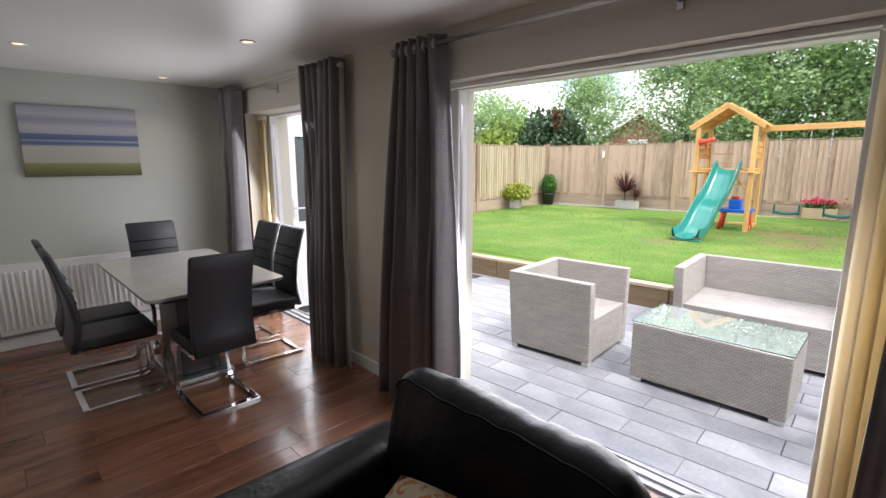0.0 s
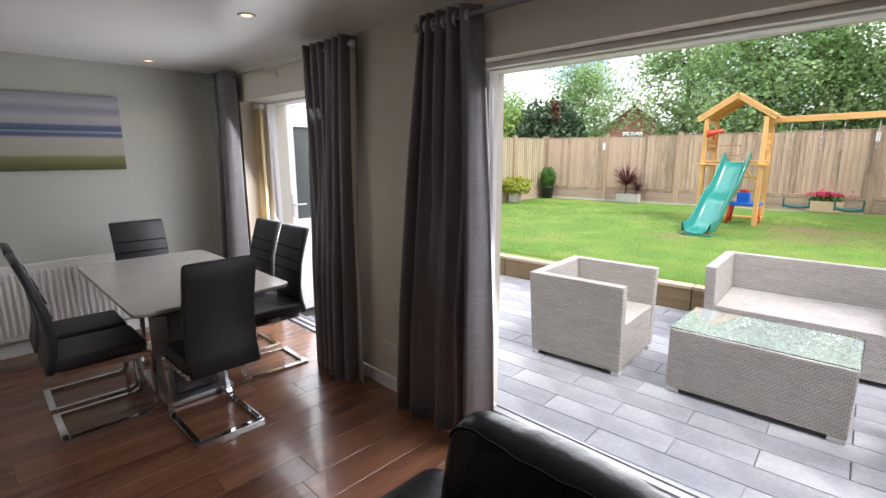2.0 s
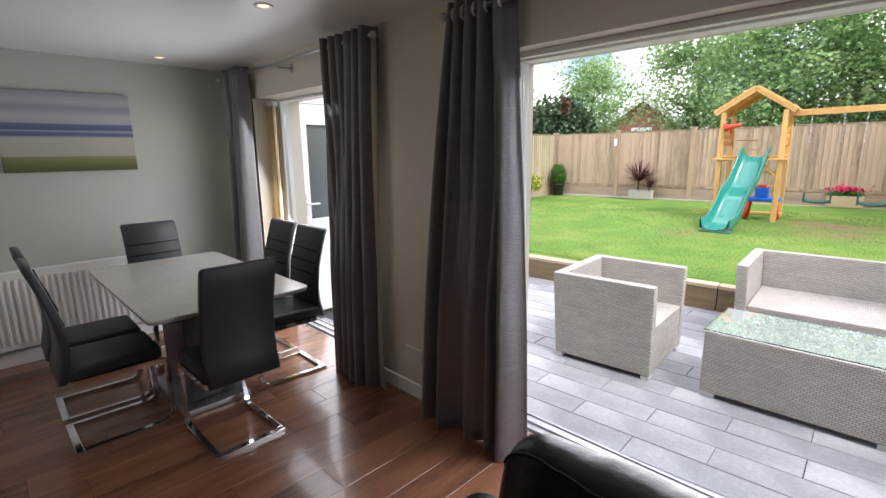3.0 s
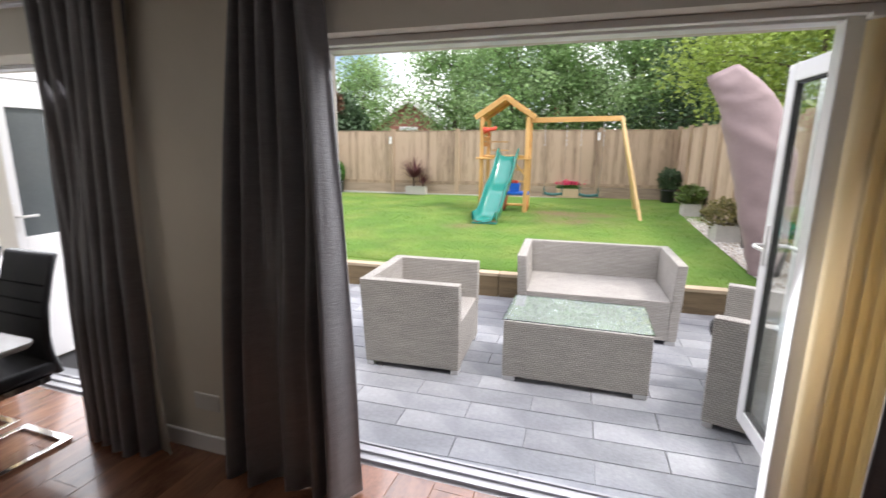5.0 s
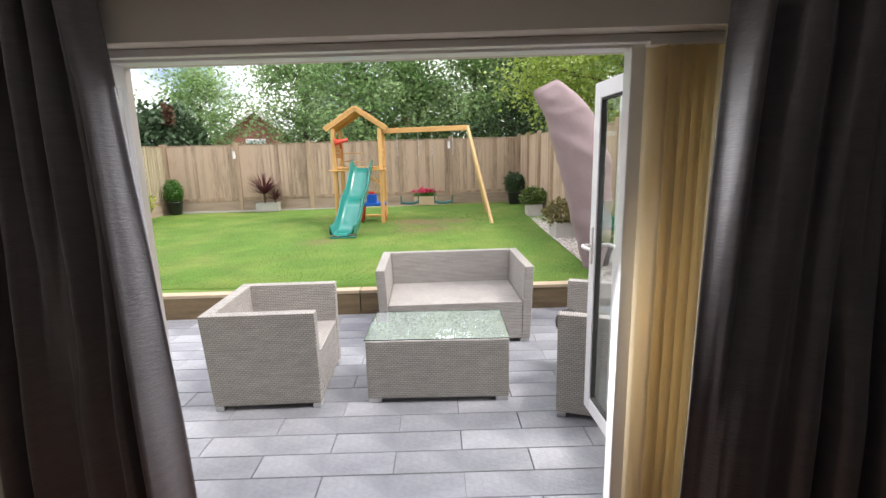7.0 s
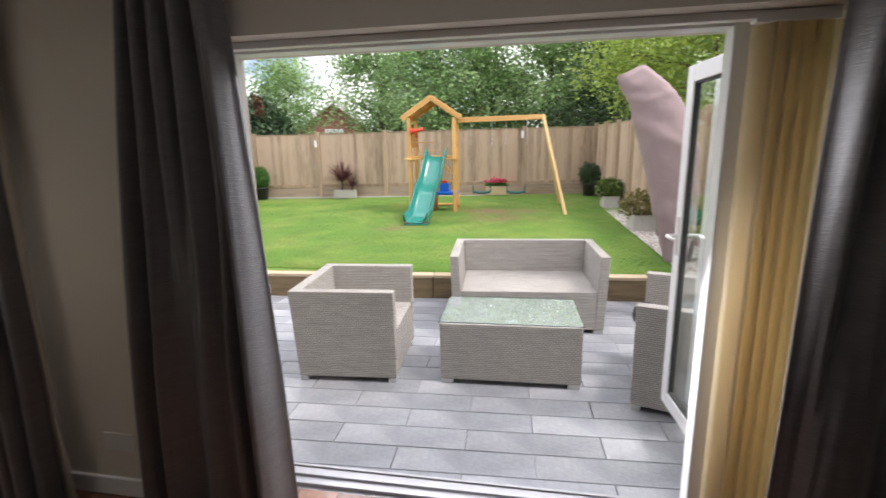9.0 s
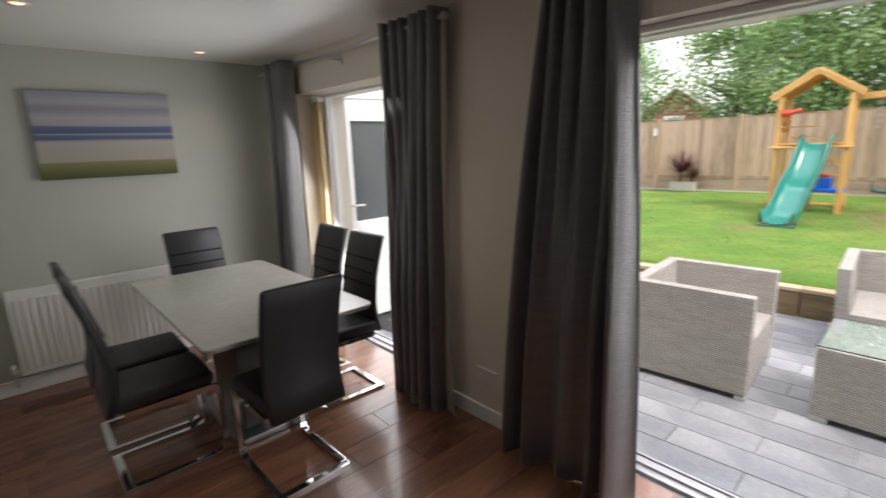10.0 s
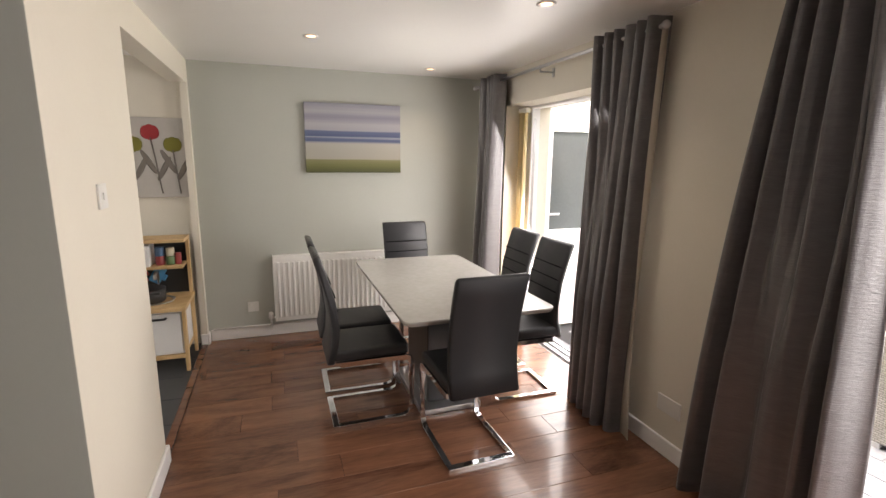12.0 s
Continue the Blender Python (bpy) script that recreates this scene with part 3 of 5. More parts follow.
# ---- dining furniture ----
def dining_chair():
    """Cantilever chair at the origin: floor bar at x = 0 behind, front at +x, 0.375 wide."""
    t = thing("dining_chair", "charcoal faux leather cantilever dining chair on chrome frame", "chair", "chairs round the dining table")
    w = 0.185
    bm = bmesh.new()
    prof = [(-0.02, 0.395), (0.005, 0.50), (0.012, 0.60), (-0.005, 0.75), (-0.045, 0.90), (-0.075, 0.995)]
    thick = 0.042
    front = [(x + thick, z) for x, z in prof]
    ring = prof + [(-0.066, 1.012), (-0.045, 1.008)] + front[::-1]
    sides = []
    for y in (-w, -w + 0.012, w - 0.012, w):
        k = 0.008 if abs(y) == w else 0.0
        sides.append([(x + (k if i < len(prof) else -k), y, z - (k if 4 < i < 9 else 0)) for i, (x, z) in enumerate(ring)])
    rows = [[bm.verts.new(p) for p in s] for s in sides]
    for a, b in zip(rows, rows[1:]):
        for k in range(len(a)):
            bm.faces.new((a[k], a[(k + 1) % len(a)], b[(k + 1) % len(a)], b[k]))
    bm.faces.new(rows[0])
    bm.faces.new(rows[-1][::-1])
    part("backrest", bm, M_CHAIR, t, "", True)
    for z, x in ((0.70, 0.043), (0.78, 0.032), (0.86, 0.010)):
        bm = bmesh.new()
        tube(bm, [(x + 0.002, -w + 0.01, z), (x + 0.002, w - 0.01, z)], 0.004, 6)
        part("stitched_seam", bm, M_STITCH, t, "", True)
    bm = bmesh.new()
    box(bm, 0.01, 0.45, -w, w, 0.405, 0.47, 0.022, 3)
    part("seat", bm, M_CHAIR, t, "", True)
    bm = bmesh.new()
    box(bm, 0.03, 0.43, -w + 0.02, w - 0.02, 0.392, 0.406)
    part("seat_base", bm, M_DARK, t)
    bm = bmesh.new()
    box(bm, 0.0, 0.036, -w, w, 0.0, 0.018, 0.003)
    part("floor_bar", bm, M_CHROME, t)
    for y in (-w + 0.014, w - 0.014):
        bm = bmesh.new()
        box(bm, 0.036, 0.43, y - 0.016, y + 0.016, 0.0, 0.018, 0.003)
        part("runner", bm, M_CHROME, t)
        bm = bmesh.new()
        tube(bm, [(0.425, y, 0.007), (0.455, y, 0.02), (0.468, y, 0.05), (0.468, y, 0.34), (0.458, y, 0.375), (0.43, y, 0.386), (0.05, y, 0.386)], 0.021, square=True)
        part("leg", bm, M_CHROME, t)
    return t


chair = dining_chair()
chair.matrix_world = pose(-2.425, 2.215, 0, 0, 0, 181)
copy_thing(chair, pose(-3.18, 1.535, 0, 0, 0, 90))
copy_thing(chair, pose(-3.61, 1.535, 0, 0, 0, 89))
copy_thing(chair, pose(-3.155, 3.0, 0, 0, 0, -91))
copy_thing(chair, pose(-3.60, 3.01, 0, 0, 0, -90))
copy_thing(chair, pose(-4.24, 2.30, 0, 0, 0, 1))

table = thing("dining_table", "rectangular grey ceramic dining table on a dark pedestal", "table")
bm = bmesh.new()
pts, r = [], 0.05
for cx, cy, a0 in ((-2.54 - r, 2.68 - r, 0), (-4.045 + r, 2.68 - r, 90), (-4.045 + r, 1.84 + r, 180), (-2.54 - r, 1.84 + r, 270)):
    pts += [(cx + r * math.cos(radians(a0 + 15 * k)), cy + r * math.sin(radians(a0 + 15 * k))) for k in range(7)]
low, mid, high = ([bm.verts.new((-3.29 + (x + 3.29) * s, 2.26 + (y - 2.26) * s, z)) for x, y in pts] for z, s in ((0.735, 0.985), (0.752, 1.0), (0.76, 0.997)))
for a, b in ((low, mid), (mid, high)):
    for k in range(len(a)):
        bm.faces.new((a[k], a[(k + 1) % len(a)], b[(k + 1) % len(a)], b[k]))
bm.faces.new(high)
bm.faces.new(low[::-1])
part("tabletop", bm, M_TABLE, table)
block("underframe", -3.95, -2.66, 1.95, 2.57, 0.69, 0.735, M_TABLEEDGE, table, 0.006)
block("base_plate", -3.62, -2.97, 2.055, 2.445, 0.0, 0.035, M_STEEL, table, 0.006, "polished steel base plate")
block("pedestal", -3.52, -3.06, 2.12, 2.38, 0.035, 0.69, M_TABLEEDGE, table, 0.01)
for y in (2.085, 2.40):
    block("extension_rail", -3.95, -2.62, y - 0.03, y + 0.01, 0.705, 0.728, M_CHROME, table, 0.003, "chrome extension rail")


# ---- on the walls ----
def stripe_canvas():
    m = bpy.data.materials.new("striped_landscape_print")
    m.use_nodes = True
    n, l = m.node_tree.nodes, m.node_tree.links
    b = n["Principled BSDF"]
    b.inputs["Roughness"].default_value = 0.7
    co, sep, ns, madd, r = (n.new(k) for k in ("ShaderNodeTexCoord", "ShaderNodeSeparateXYZ", "ShaderNodeTexNoise", "ShaderNodeMath", "ShaderNodeValToRGB"))
    mp = n.new("ShaderNodeMapping")
    mp.inputs["Scale"].default_value = (1, 0.4, 30)
    l.new(co.outputs["Object"], mp.inputs["Vector"])
    l.new(mp.outputs["Vector"], ns.inputs["Vector"])
    l.new(co.outputs["Object"], sep.inputs[0])
    ns.inputs["Scale"].default_value = 2.0
    madd.operation, madd.inputs[1].default_value = "MULTIPLY_ADD", 0.05
    scl = n.new("ShaderNodeMath")
    scl.operation, scl.inputs[1].default_value, scl.inputs[2].default_value = "MULTIPLY_ADD", 1 / 0.575, -0.025
    l.new(sep.outputs["Z"], scl.inputs[0])
    l.new(ns.outputs["Fac"], madd.inputs[0])
    l.new(scl.outputs[0], madd.inputs[2])
    l.new(madd.outputs[0], r.inputs["Fac"])
    bands = ((0.0, (0.07, 0.08, 0.025)), (0.10, (0.15, 0.15, 0.05)), (0.185, (0.24, 0.23, 0.11)), (0.20, (0.40, 0.38, 0.32)), (0.42, (0.45, 0.43, 0.38)), (0.44, (0.28, 0.29, 0.34)), (0.455, (0.09, 0.12, 0.22)), (0.495, (0.11, 0.14, 0.25)), (0.51, (0.34, 0.36, 0.41)), (0.525, (0.085, 0.115, 0.22)), (0.60, (0.12, 0.15, 0.26)), (0.62, (0.40, 0.39, 0.42)), (0.70, (0.45, 0.43, 0.46)), (0.80, (0.28, 0.28, 0.34)), (0.88, (0.43, 0.42, 0.45)), (1.0, (0.29, 0.29, 0.34)))
    e = r.color_ramp.elements
    while len(e) < len(bands):
        e.new(0.5)
    for el, (p, c) in zip(e, bands):
        el.position, el.color = p, rgb([0.84 * v for v in c])
    l.new(r.outputs["Color"], b.inputs["Base Color"])
    return m


pic = thing("canvas_picture", "large canvas print of blue, cream and green horizontal bands", "picture", m=pose(WX + 0.002, 1.545, 1.41))
block("canvas", 0.0, 0.035, 0.0, 0.815, 0.0, 0.575, stripe_canvas(), pic, 0.004)

rad = thing("radiator", "white panel radiator with vertical ribs under the picture", "radiator")
RX = WX + 0.045
block("panel", RX, RX + 0.03, 1.24, 2.56, 0.14, 0.70, M_RAD, rad, 0.006)
for k in range(31):
    y = 1.268 + k * 0.0415
    block("rib", RX + 0.026, RX + 0.046, y, y + 0.022, 0.18, 0.66, M_RAD, rad, 0.005, "", 1)
block("top_grille", RX - 0.035, RX + 0.034, 1.235, 2.565, 0.695, 0.715, M_RAD, rad, 0.004)
for y in (1.235, 2.55):
    block("side_panel", RX - 0.035, RX + 0.034, y, y + 0.015, 0.14, 0.70, M_RAD, rad, 0.003)
for y in (1.20, 2.60):
    bm = bmesh.new()
    tube(bm, [(RX, 1.25 if y < 2 else 2.55, 0.17), (RX, y, 0.17), (RX, y, 0.06)], 0.009)
    lathe(bm, [(0.012, 0), (0.02, 0.005), (0.02, 0.05), (0.012, 0.06)], 12, (RX, y, 0.16))
    part("valve", bm, M_WHITE, rad, "white radiator valve and pipe", True)
bm = bmesh.new()
tube(bm, [(WX + 0.03, 0.74, 0.105), (WX + 0.03, 2.62, 0.105)], 0.008)
tagged(part("heating_pipe", bm, M_WHITE, None, "", True), "white heating pipe running along the skirting", "pipe")


def wall_plate(name, label, category, m, w, h, rockers):
    t = thing(name, label, category, m=m)
    block("plate", -w / 2, w / 2, 0, 0.009, -h / 2, h / 2, M_SOCKET, t, 0.003)
    for x, z in rockers:
        block("rocker", x - 0.009, x + 0.009, 0.008, 0.014, z - 0.014, z + 0.014, M_SOCKET, t, 0.002)
    return t


wall_plate("wall_socket", "white single wall socket above the skirting", "socket", pose(WX, 1.06, 0.27, 0, 0, -90), 0.086, 0.086, [(0.02, 0.02)])
wall_plate("light_switch", "white light switch on the pier", "switch", pose(-2.455, 0.70, 1.392), 0.086, 0.09, [(0.0, 0.0)])
vent = wall_plate("wall_vent", "white blanking plate low on the wall", "vent", pose(-2.20, YI, 0.28, 0, 0, 180), 0.15, 0.09, [])

for x, y in ((-2.55, 2.535), (-4.34, 2.535), (-3.59, 1.54)):
    t = thing("downlight", "round recessed ceiling downlight, switched on", "ceiling light", "recessed downlights")
    bm = bmesh.new()
    lathe(bm, [(0.030, -0.001), (0.046, -0.006), (0.048, 0.0), (0.030, 0.002)], 20, (x, y, CEIL - 0.001))
    part("bezel", bm, M_WHITE, t, "", True)
    bm = bmesh.new()
    lathe(bm, [(0.002, -0.004), (0.022, -0.003), (0.029, -0.0005)], 20, (x, y, CEIL - 0.001))
    part("bulb", bm, M_LAMP, t, "glowing warm bulb", True)
    lamp = new("downlight_beam", bpy.data.lights.new("downlight_beam", "SPOT"))
    lamp.data.energy, lamp.data.spot_size, lamp.data.spot_blend, lamp.data.shadow_soft_size, lamp.data.color = 2.2, radians(110), 0.8, 0.03, (1.0, 0.80, 0.58)
    lamp.matrix_world = look((x, y, CEIL - 0.02), (x, y + 0.001, 0))

# ---- kitchen seen by the opening ----
kf = tagged(new("floor_kitchen"), "dark grey tiled kitchen floor", "floor", "", "structure")
for i in range(5):
    for j in range(5):
        block("tile", -4.66 + 0.33 * i, -4.334 + 0.33 * i, 0.33 - 0.33 * j, 0.652 - 0.33 * j, -0.013, 0.0, M_TILE, kf, 0.002, "", 1)
play = thing("play_kitchen", "wooden toy kitchen with white doors and small shelf", "toy kitchen", m=pose(-4.60, -0.08, 0))
for y in (0.0, 0.695):
    block("side_upright", 0.08, 0.115, y, y + 0.025, 0.0, 0.93, M_BIRCH, play, 0.004)
    block("front_leg", 0.46, 0.50, y, y + 0.025, 0.0, 0.47, M_BIRCH, play, 0.004)
block("worktop", 0.08, 0.53, -0.01, 0.73, 0.46, 0.49, M_BIRCH, play, 0.006)
block("cabinet_body", 0.10, 0.47, 0.028, 0.692, 0.13, 0.458, M_WHITE, play, 0.003)
for y in (0.035, 0.365):
    d = block("cabinet_door", 0.472, 0.488, y, y + 0.32, 0.15, 0.44, M_WHITE, play, 0.004)
    bm = bmesh.new()
    tube(bm, [(0.49, y + 0.09, 0.41), (0.505, y + 0.10, 0.405), (0.505, y + 0.22, 0.405), (0.49, y + 0.23, 0.41)], 0.008)
    part("handle", bm, M_DARK, d, "dark bow handle", True)
block("lower_rail", 0.10, 0.49, 0.026, 0.694, 0.10, 0.128, M_BIRCH, play, 0.003)
block("top_rail", 0.06, 0.30, 0.0, 0.72, 0.915, 0.94, M_BIRCH, play, 0.004)
block("shelf", 0.085, 0.29, 0.026, 0.694, 0.72, 0.738, M_BIRCH, play, 0.003)
block("back_panel", 0.07, 0.082, 0.0, 0.72, 0.49, 0.915, M_DARK, play)
block("toy_microwave", 0.09, 0.28, 0.14, 0.48, 0.739, 0.895, M_WHITE, play, 0.006, "white toy microwave")
block("microwave_window", 0.281, 0.285, 0.16, 0.38, 0.765, 0.87, M_DARK, play, 0.001, "dark toy microwave window")
bm = bmesh.new()
tube(bm, [(0.281, 0.425, 0.76), (0.30, 0.425, 0.77), (0.30, 0.425, 0.87), (0.281, 0.425, 0.88)], 0.011)
part("microwave_handle", bm, M_DARK, play, "dark bow handle", True)
bm = bmesh.new()
lathe(bm, [(0.10, -0.05), (0.125, 0.0), (0.13, 0.006), (0.118, 0.004), (0.095, -0.04)], 20, (0.30, 0.50, 0.492))
part("sink_bowl", bm, M_STEEL, play, "", True)
bm = bmesh.new()
tube(bm, [(0.16, 0.50, 0.49), (0.16, 0.50, 0.64), (0.18, 0.50, 0.68), (0.24, 0.50, 0.68), (0.26, 0.50, 0.64)], 0.011)
part("tap", bm, M_STEEL, play, "", True)
for label, y, mt, turn in (("red toy oven mitt hanging under the shelf", 0.36, M_RED, 25), ("blue toy oven mitt hanging under the shelf", 0.49, M_MITT, -30)):
    bm = bmesh.new()
    box(bm, -0.012, 0.012, -0.04, 0.04, -0.07, 0.06, 0.011, 3)
    box(bm, -0.011, 0.011, 0.025, 0.065, -0.03, 0.02, 0.010, 3)
    mitt = tagged(part("toy_mitt", bm, mt, None, "", True), label, "toy mitt", "toy mitts")
    mitt.matrix_world = pose(-4.60 + 0.097, -0.08 + y, 0.645, turn, 0, 0)
M_CAN = [material("toy_can_%s" % c, v, 0.4, var=0.05) for c, v in (("red", (0.30, 0.05, 0.05)), ("green", (0.12, 0.20, 0.09)), ("blue", (0.08, 0.16, 0.28)), ("cream", (0.6, 0.55, 0.42)))]
for k, (y, z, r, h) in enumerate(((0.535, 0.739, 0.031, 0.065), (0.605, 0.739, 0.031, 0.062), (0.535, 0.806, 0.031, 0.065), (0.605, 0.803, 0.029, 0.06), (0.655, 0.739, 0.022, 0.085))):
    bm = bmesh.new()
    lathe(bm, [(r * 0.96, 0), (r, 0.004), (r, h - 0.004), (r * 0.94, h)], 14, (-4.60 + (0.20 if z > 0.6 else 0.42), -0.08 + y, z))
    tagged(part("toy_tin", bm, M_CAN[k % 4], None, "", True), "small coloured toy food tin in the play kitchen", "toy tin", "toy tins")
bm = bmesh.new()
lathe(bm, [(0.0, 0.0), (0.085, 0.0), (0.10, 0.012), (0.105, 0.10), (0.10, 0.10), (0.095, 0.015), (0.0, 0.008)], 18, (-4.25, 0.40, 0.50))
tube(bm, [(-4.16, 0.40, 0.585), (-4.10, 0.45, 0.60), (-4.08, 0.50, 0.60)], 0.010, 8)
tagged(part("toy_pan", bm, M_DARK, None, "", True), "black toy saucepan on the play kitchen worktop", "toy pan")
fl = thing("flower_picture", "canvas of three tulips, one red and two green", "picture", m=pose(WX + 0.002, -0.02, 1.22))
block("canvas", 0.0, 0.03, 0.0, 0.70, 0.0, 0.60, M_CANVAS, fl, 0.004)
M_TRED, M_TGREEN, M_TSTEM = material("tulip_red", (0.30, 0.022, 0.025), 0.7), material("tulip_olive", (0.17, 0.155, 0.02), 0.7), material("tulip_stem", (0.16, 0.14, 0.12), 0.7)
for y, z, mt, lean in ((0.44, 0.49, M_TRED, 0.05), (0.585, 0.40, M_TGREEN, 0.03), (0.32, 0.40, M_TGREEN, -0.02)):
    bm = bmesh.new()
    for a in (-0.026, 0.0, 0.026):
        bmesh.ops.create_uvsphere(bm, u_segments=10, v_segments=8, radius=1, matrix=Matrix.Translation((0.033, y + a, z)) @ Matrix.Diagonal((0.003, 0.037, 0.060 - 0.35 * abs(a), 1)))
    part("tulip_head", bm, mt, fl, "", True)
    bm = bmesh.new()
    tube(bm, [(0.0315, y, z - 0.04), (0.0315, y + lean * 0.4, z - 0.18), (0.0315, y + lean, 0.03)], 0.005, 6)
    for s, zz in ((1, 0.22), (-1, 0.27)):
        bmesh.ops.create_uvsphere(bm, u_segments=8, v_segments=6, radius=1, matrix=Matrix.Translation((0.0325, y + lean * 0.5 + s * 0.05, zz)) @ Matrix.Rotation(radians(-28 * s), 4, "X") @ Matrix.Diagonal((0.0018, 0.021, 0.105, 1)))
    part("tulip_stem", bm, M_TSTEM, fl, "", True)

# ---- leather sofa under the window ----
sofa = thing("leather_sofa", "black leather sofa with rolled back and stitched seams", "sofa", m=pose(0.12, 2.20, 0, 0, 0, -1))


def cushion(bm, x0, x1, y0, y1, z0, z1, r, puff=0.008):
    """A padded block: rounded edges and softly creased faces."""
    box(bm, x0, x1, y0, y1, z0, z1, r, 5)
    bmesh.ops.subdivide_edges(bm, edges=[e for e in bm.edges if e.calc_length() > 0.12], cuts=7, use_grid_fill=True)
    for v in bm.verts:
        d = noise.noise(v.co * 6) * puff + noise.noise(v.co * 19) * puff * 0.5
        v.co += Vector((d, d, d))


def padded_back(x0, x1, outline, drop, seed):
    """An upholstered back swept along x: outline of (y, z) from the front foot over the top to the rear, drooping at its ends."""
    n0, rows = 100, []
    for i in range(n0 + 1):
        u = i / n0
        end = min(1.0, min(u, 1 - u) / 0.15)
        soft = math.sqrt(max(0.0, 1 - (1 - end) ** 2))
        row = []
        for j, (y, z) in enumerate(outline):
            w = j / (len(outline) - 1)
            up = max(0.0, (z - 0.5) / 0.35)
            fold = 0.010 * noise.noise(Vector((u * 4 + seed, w * 3, 0))) + up * (0.004 * noise.noise(Vector((u * 15 + seed, w * 7, 2))) + 0.0015 * noise.noise(Vector((u * 55, w * 9, seed))))
            yc = 0.06
            row.append((x0 + (x1 - x0) * u, yc + (y - yc) * (0.62 + 0.38 * soft) + fold, z - drop * up * (1 - soft) + 0.012 * up * math.sin(math.pi * u) + fold))
        rows.append(row)
    return rows


bm = bmesh.new()
box(bm, -0.80, 0.82, -0.82, 0.16, 0.10, 0.36, 0.03, 3)
part("base", bm, M_LEATHER, sofa, "", True)
FRONT = [(-0.10, 0.36), (-0.115, 0.48), (-0.105, 0.58), (-0.09, 0.67), (-0.072, 0.75), (-0.062, 0.79), (-0.054, 0.815)]
OVER = [(-0.050, 0.826), (-0.030, 0.842), (-0.005, 0.852), (0.025, 0.853), (0.055, 0.842), (0.08, 0.818), (0.098, 0.78), (0.108, 0.72), (0.10, 0.60), (0.09, 0.40)]
for k, (x0, x1) in enumerate(((-0.865, 0.01), (0.02, 0.89))):
    rows = padded_back(x0, x1, FRONT + OVER, 0.12, 7.3 * k)
    bm = bmesh.new()
    sheet(bm, rows)
    bm.faces.new([bm.verts.new(p) for p in rows[0]])
    bm.faces.new([bm.verts.new(p) for p in rows[-1][::-1]])
    bmesh.ops.remove_doubles(bm, verts=bm.verts, dist=0.0004)
    back = part("back_cushion", bm, M_LEATHER, sofa, "", True)
    bm = bmesh.new()
    tube(bm, [Vector(r[7]) + Vector((0, -0.003, 0.001)) for r in rows], 0.004, 6)
    part("piping", bm, M_STITCH, back, "raised stitched seam", True)
    bm = bmesh.new()
    tube(bm, [Vector(r[6]) + Vector((0, 0.004, -0.012)) for r in rows], 0.0045, 6)
    part("stitching", bm, M_STITCH, back, "", True)
    bm = bmesh.new()
    cushion(bm, x0 + 0.005, x1 - 0.005, -0.84, -0.10, 0.33, 0.43, 0.045)
    part("seat_cushion", bm, M_LEATHER, sofa, "", True)
rows = padded_back(-0.92, 0.95, [(0.05, 0.30), (0.05, 0.62), (0.06, 0.675), (0.08, 0.70), (0.105, 0.705), (0.135, 0.69), (0.155, 0.65), (0.165, 0.56), (0.19, 0.10)], 0.03, 3.0)
bm = bmesh.new()
sheet(bm, rows)
bm.faces.new([bm.verts.new(p) for p in rows[0]])
bm.faces.new([bm.verts.new(p) for p in rows[-1][::-1]])
bmesh.ops.remove_doubles(bm, verts=bm.verts, dist=0.0004)
part("outer_back", bm, M_LEATHER, sofa, "", True)
for x0 in (-1.04, 0.83):
    bm = bmesh.new()
    cushion(bm, x0, x0 + 0.235, -0.86, 0.085, 0.08, 0.565, 0.085, 0.012)
    part("arm", bm, M_LEATHER, sofa, "", True)
cush = thing("scatter_cushion", "orange and cream patterned scatter cushion on the sofa", "cushion")
M_PATTERN = bpy.data.materials.new("orange_cream_pattern")
M_PATTERN.use_nodes = True
pn, pl = M_PATTERN.node_tree.nodes, M_PATTERN.node_tree.links
pv, pr = pn.new("ShaderNodeTexNoise"), pn.new("ShaderNodeValToRGB")
pv.inputs["Scale"].default_value, pv.inputs["Detail"].default_value = 26, 3
pc = pn.new("ShaderNodeTexCoord")
pl.new(pc.outputs["Object"], pv.inputs["Vector"])
pr.color_ramp.interpolation = "CONSTANT"
pr.color_ramp.elements[0].color, pr.color_ramp.elements[1].color = rgb((0.50, 0.43, 0.30)), rgb((0.50, 0.17, 0.05))
pr.color_ramp.elements[1].position = 0.52
pe = pr.color_ramp.elements.new(0.62)
pe.color = rgb((0.30, 0.26, 0.18))
pl.new(pv.outputs["Fac"], pr.inputs["Fac"])
pl.new(pr.outputs["Color"], pn["Principled BSDF"].inputs["Base Color"])
pn["Principled BSDF"].inputs["Roughness"].default_value = 0.85
bm = bmesh.new()
grid = []
for sgn in (1, -1):
    g = []
    for i in range(13):
        row = []
        for j in range(13):
            u, v = i / 6 - 1, j / 6 - 1
            bulge = 0.075 * max(0.0, (1 - u ** 4) * (1 - v ** 4)) ** 0.6
            pinch = 1 - 0.06 * (u * u * v * v)
            row.append((0.19 * u * pinch * (1 - 0.04 * v * v), 0.19 * v * pinch, sgn * bulge))
        g.append(row)
    sheet(bm, g)
bmesh.ops.remove_doubles(bm, verts=bm.verts, dist=0.0005)
part("cover", bm, M_PATTERN, cush, "", True)
cush.matrix_world = pose(-0.299, 1.901, 0.533, 38, 0, 10)

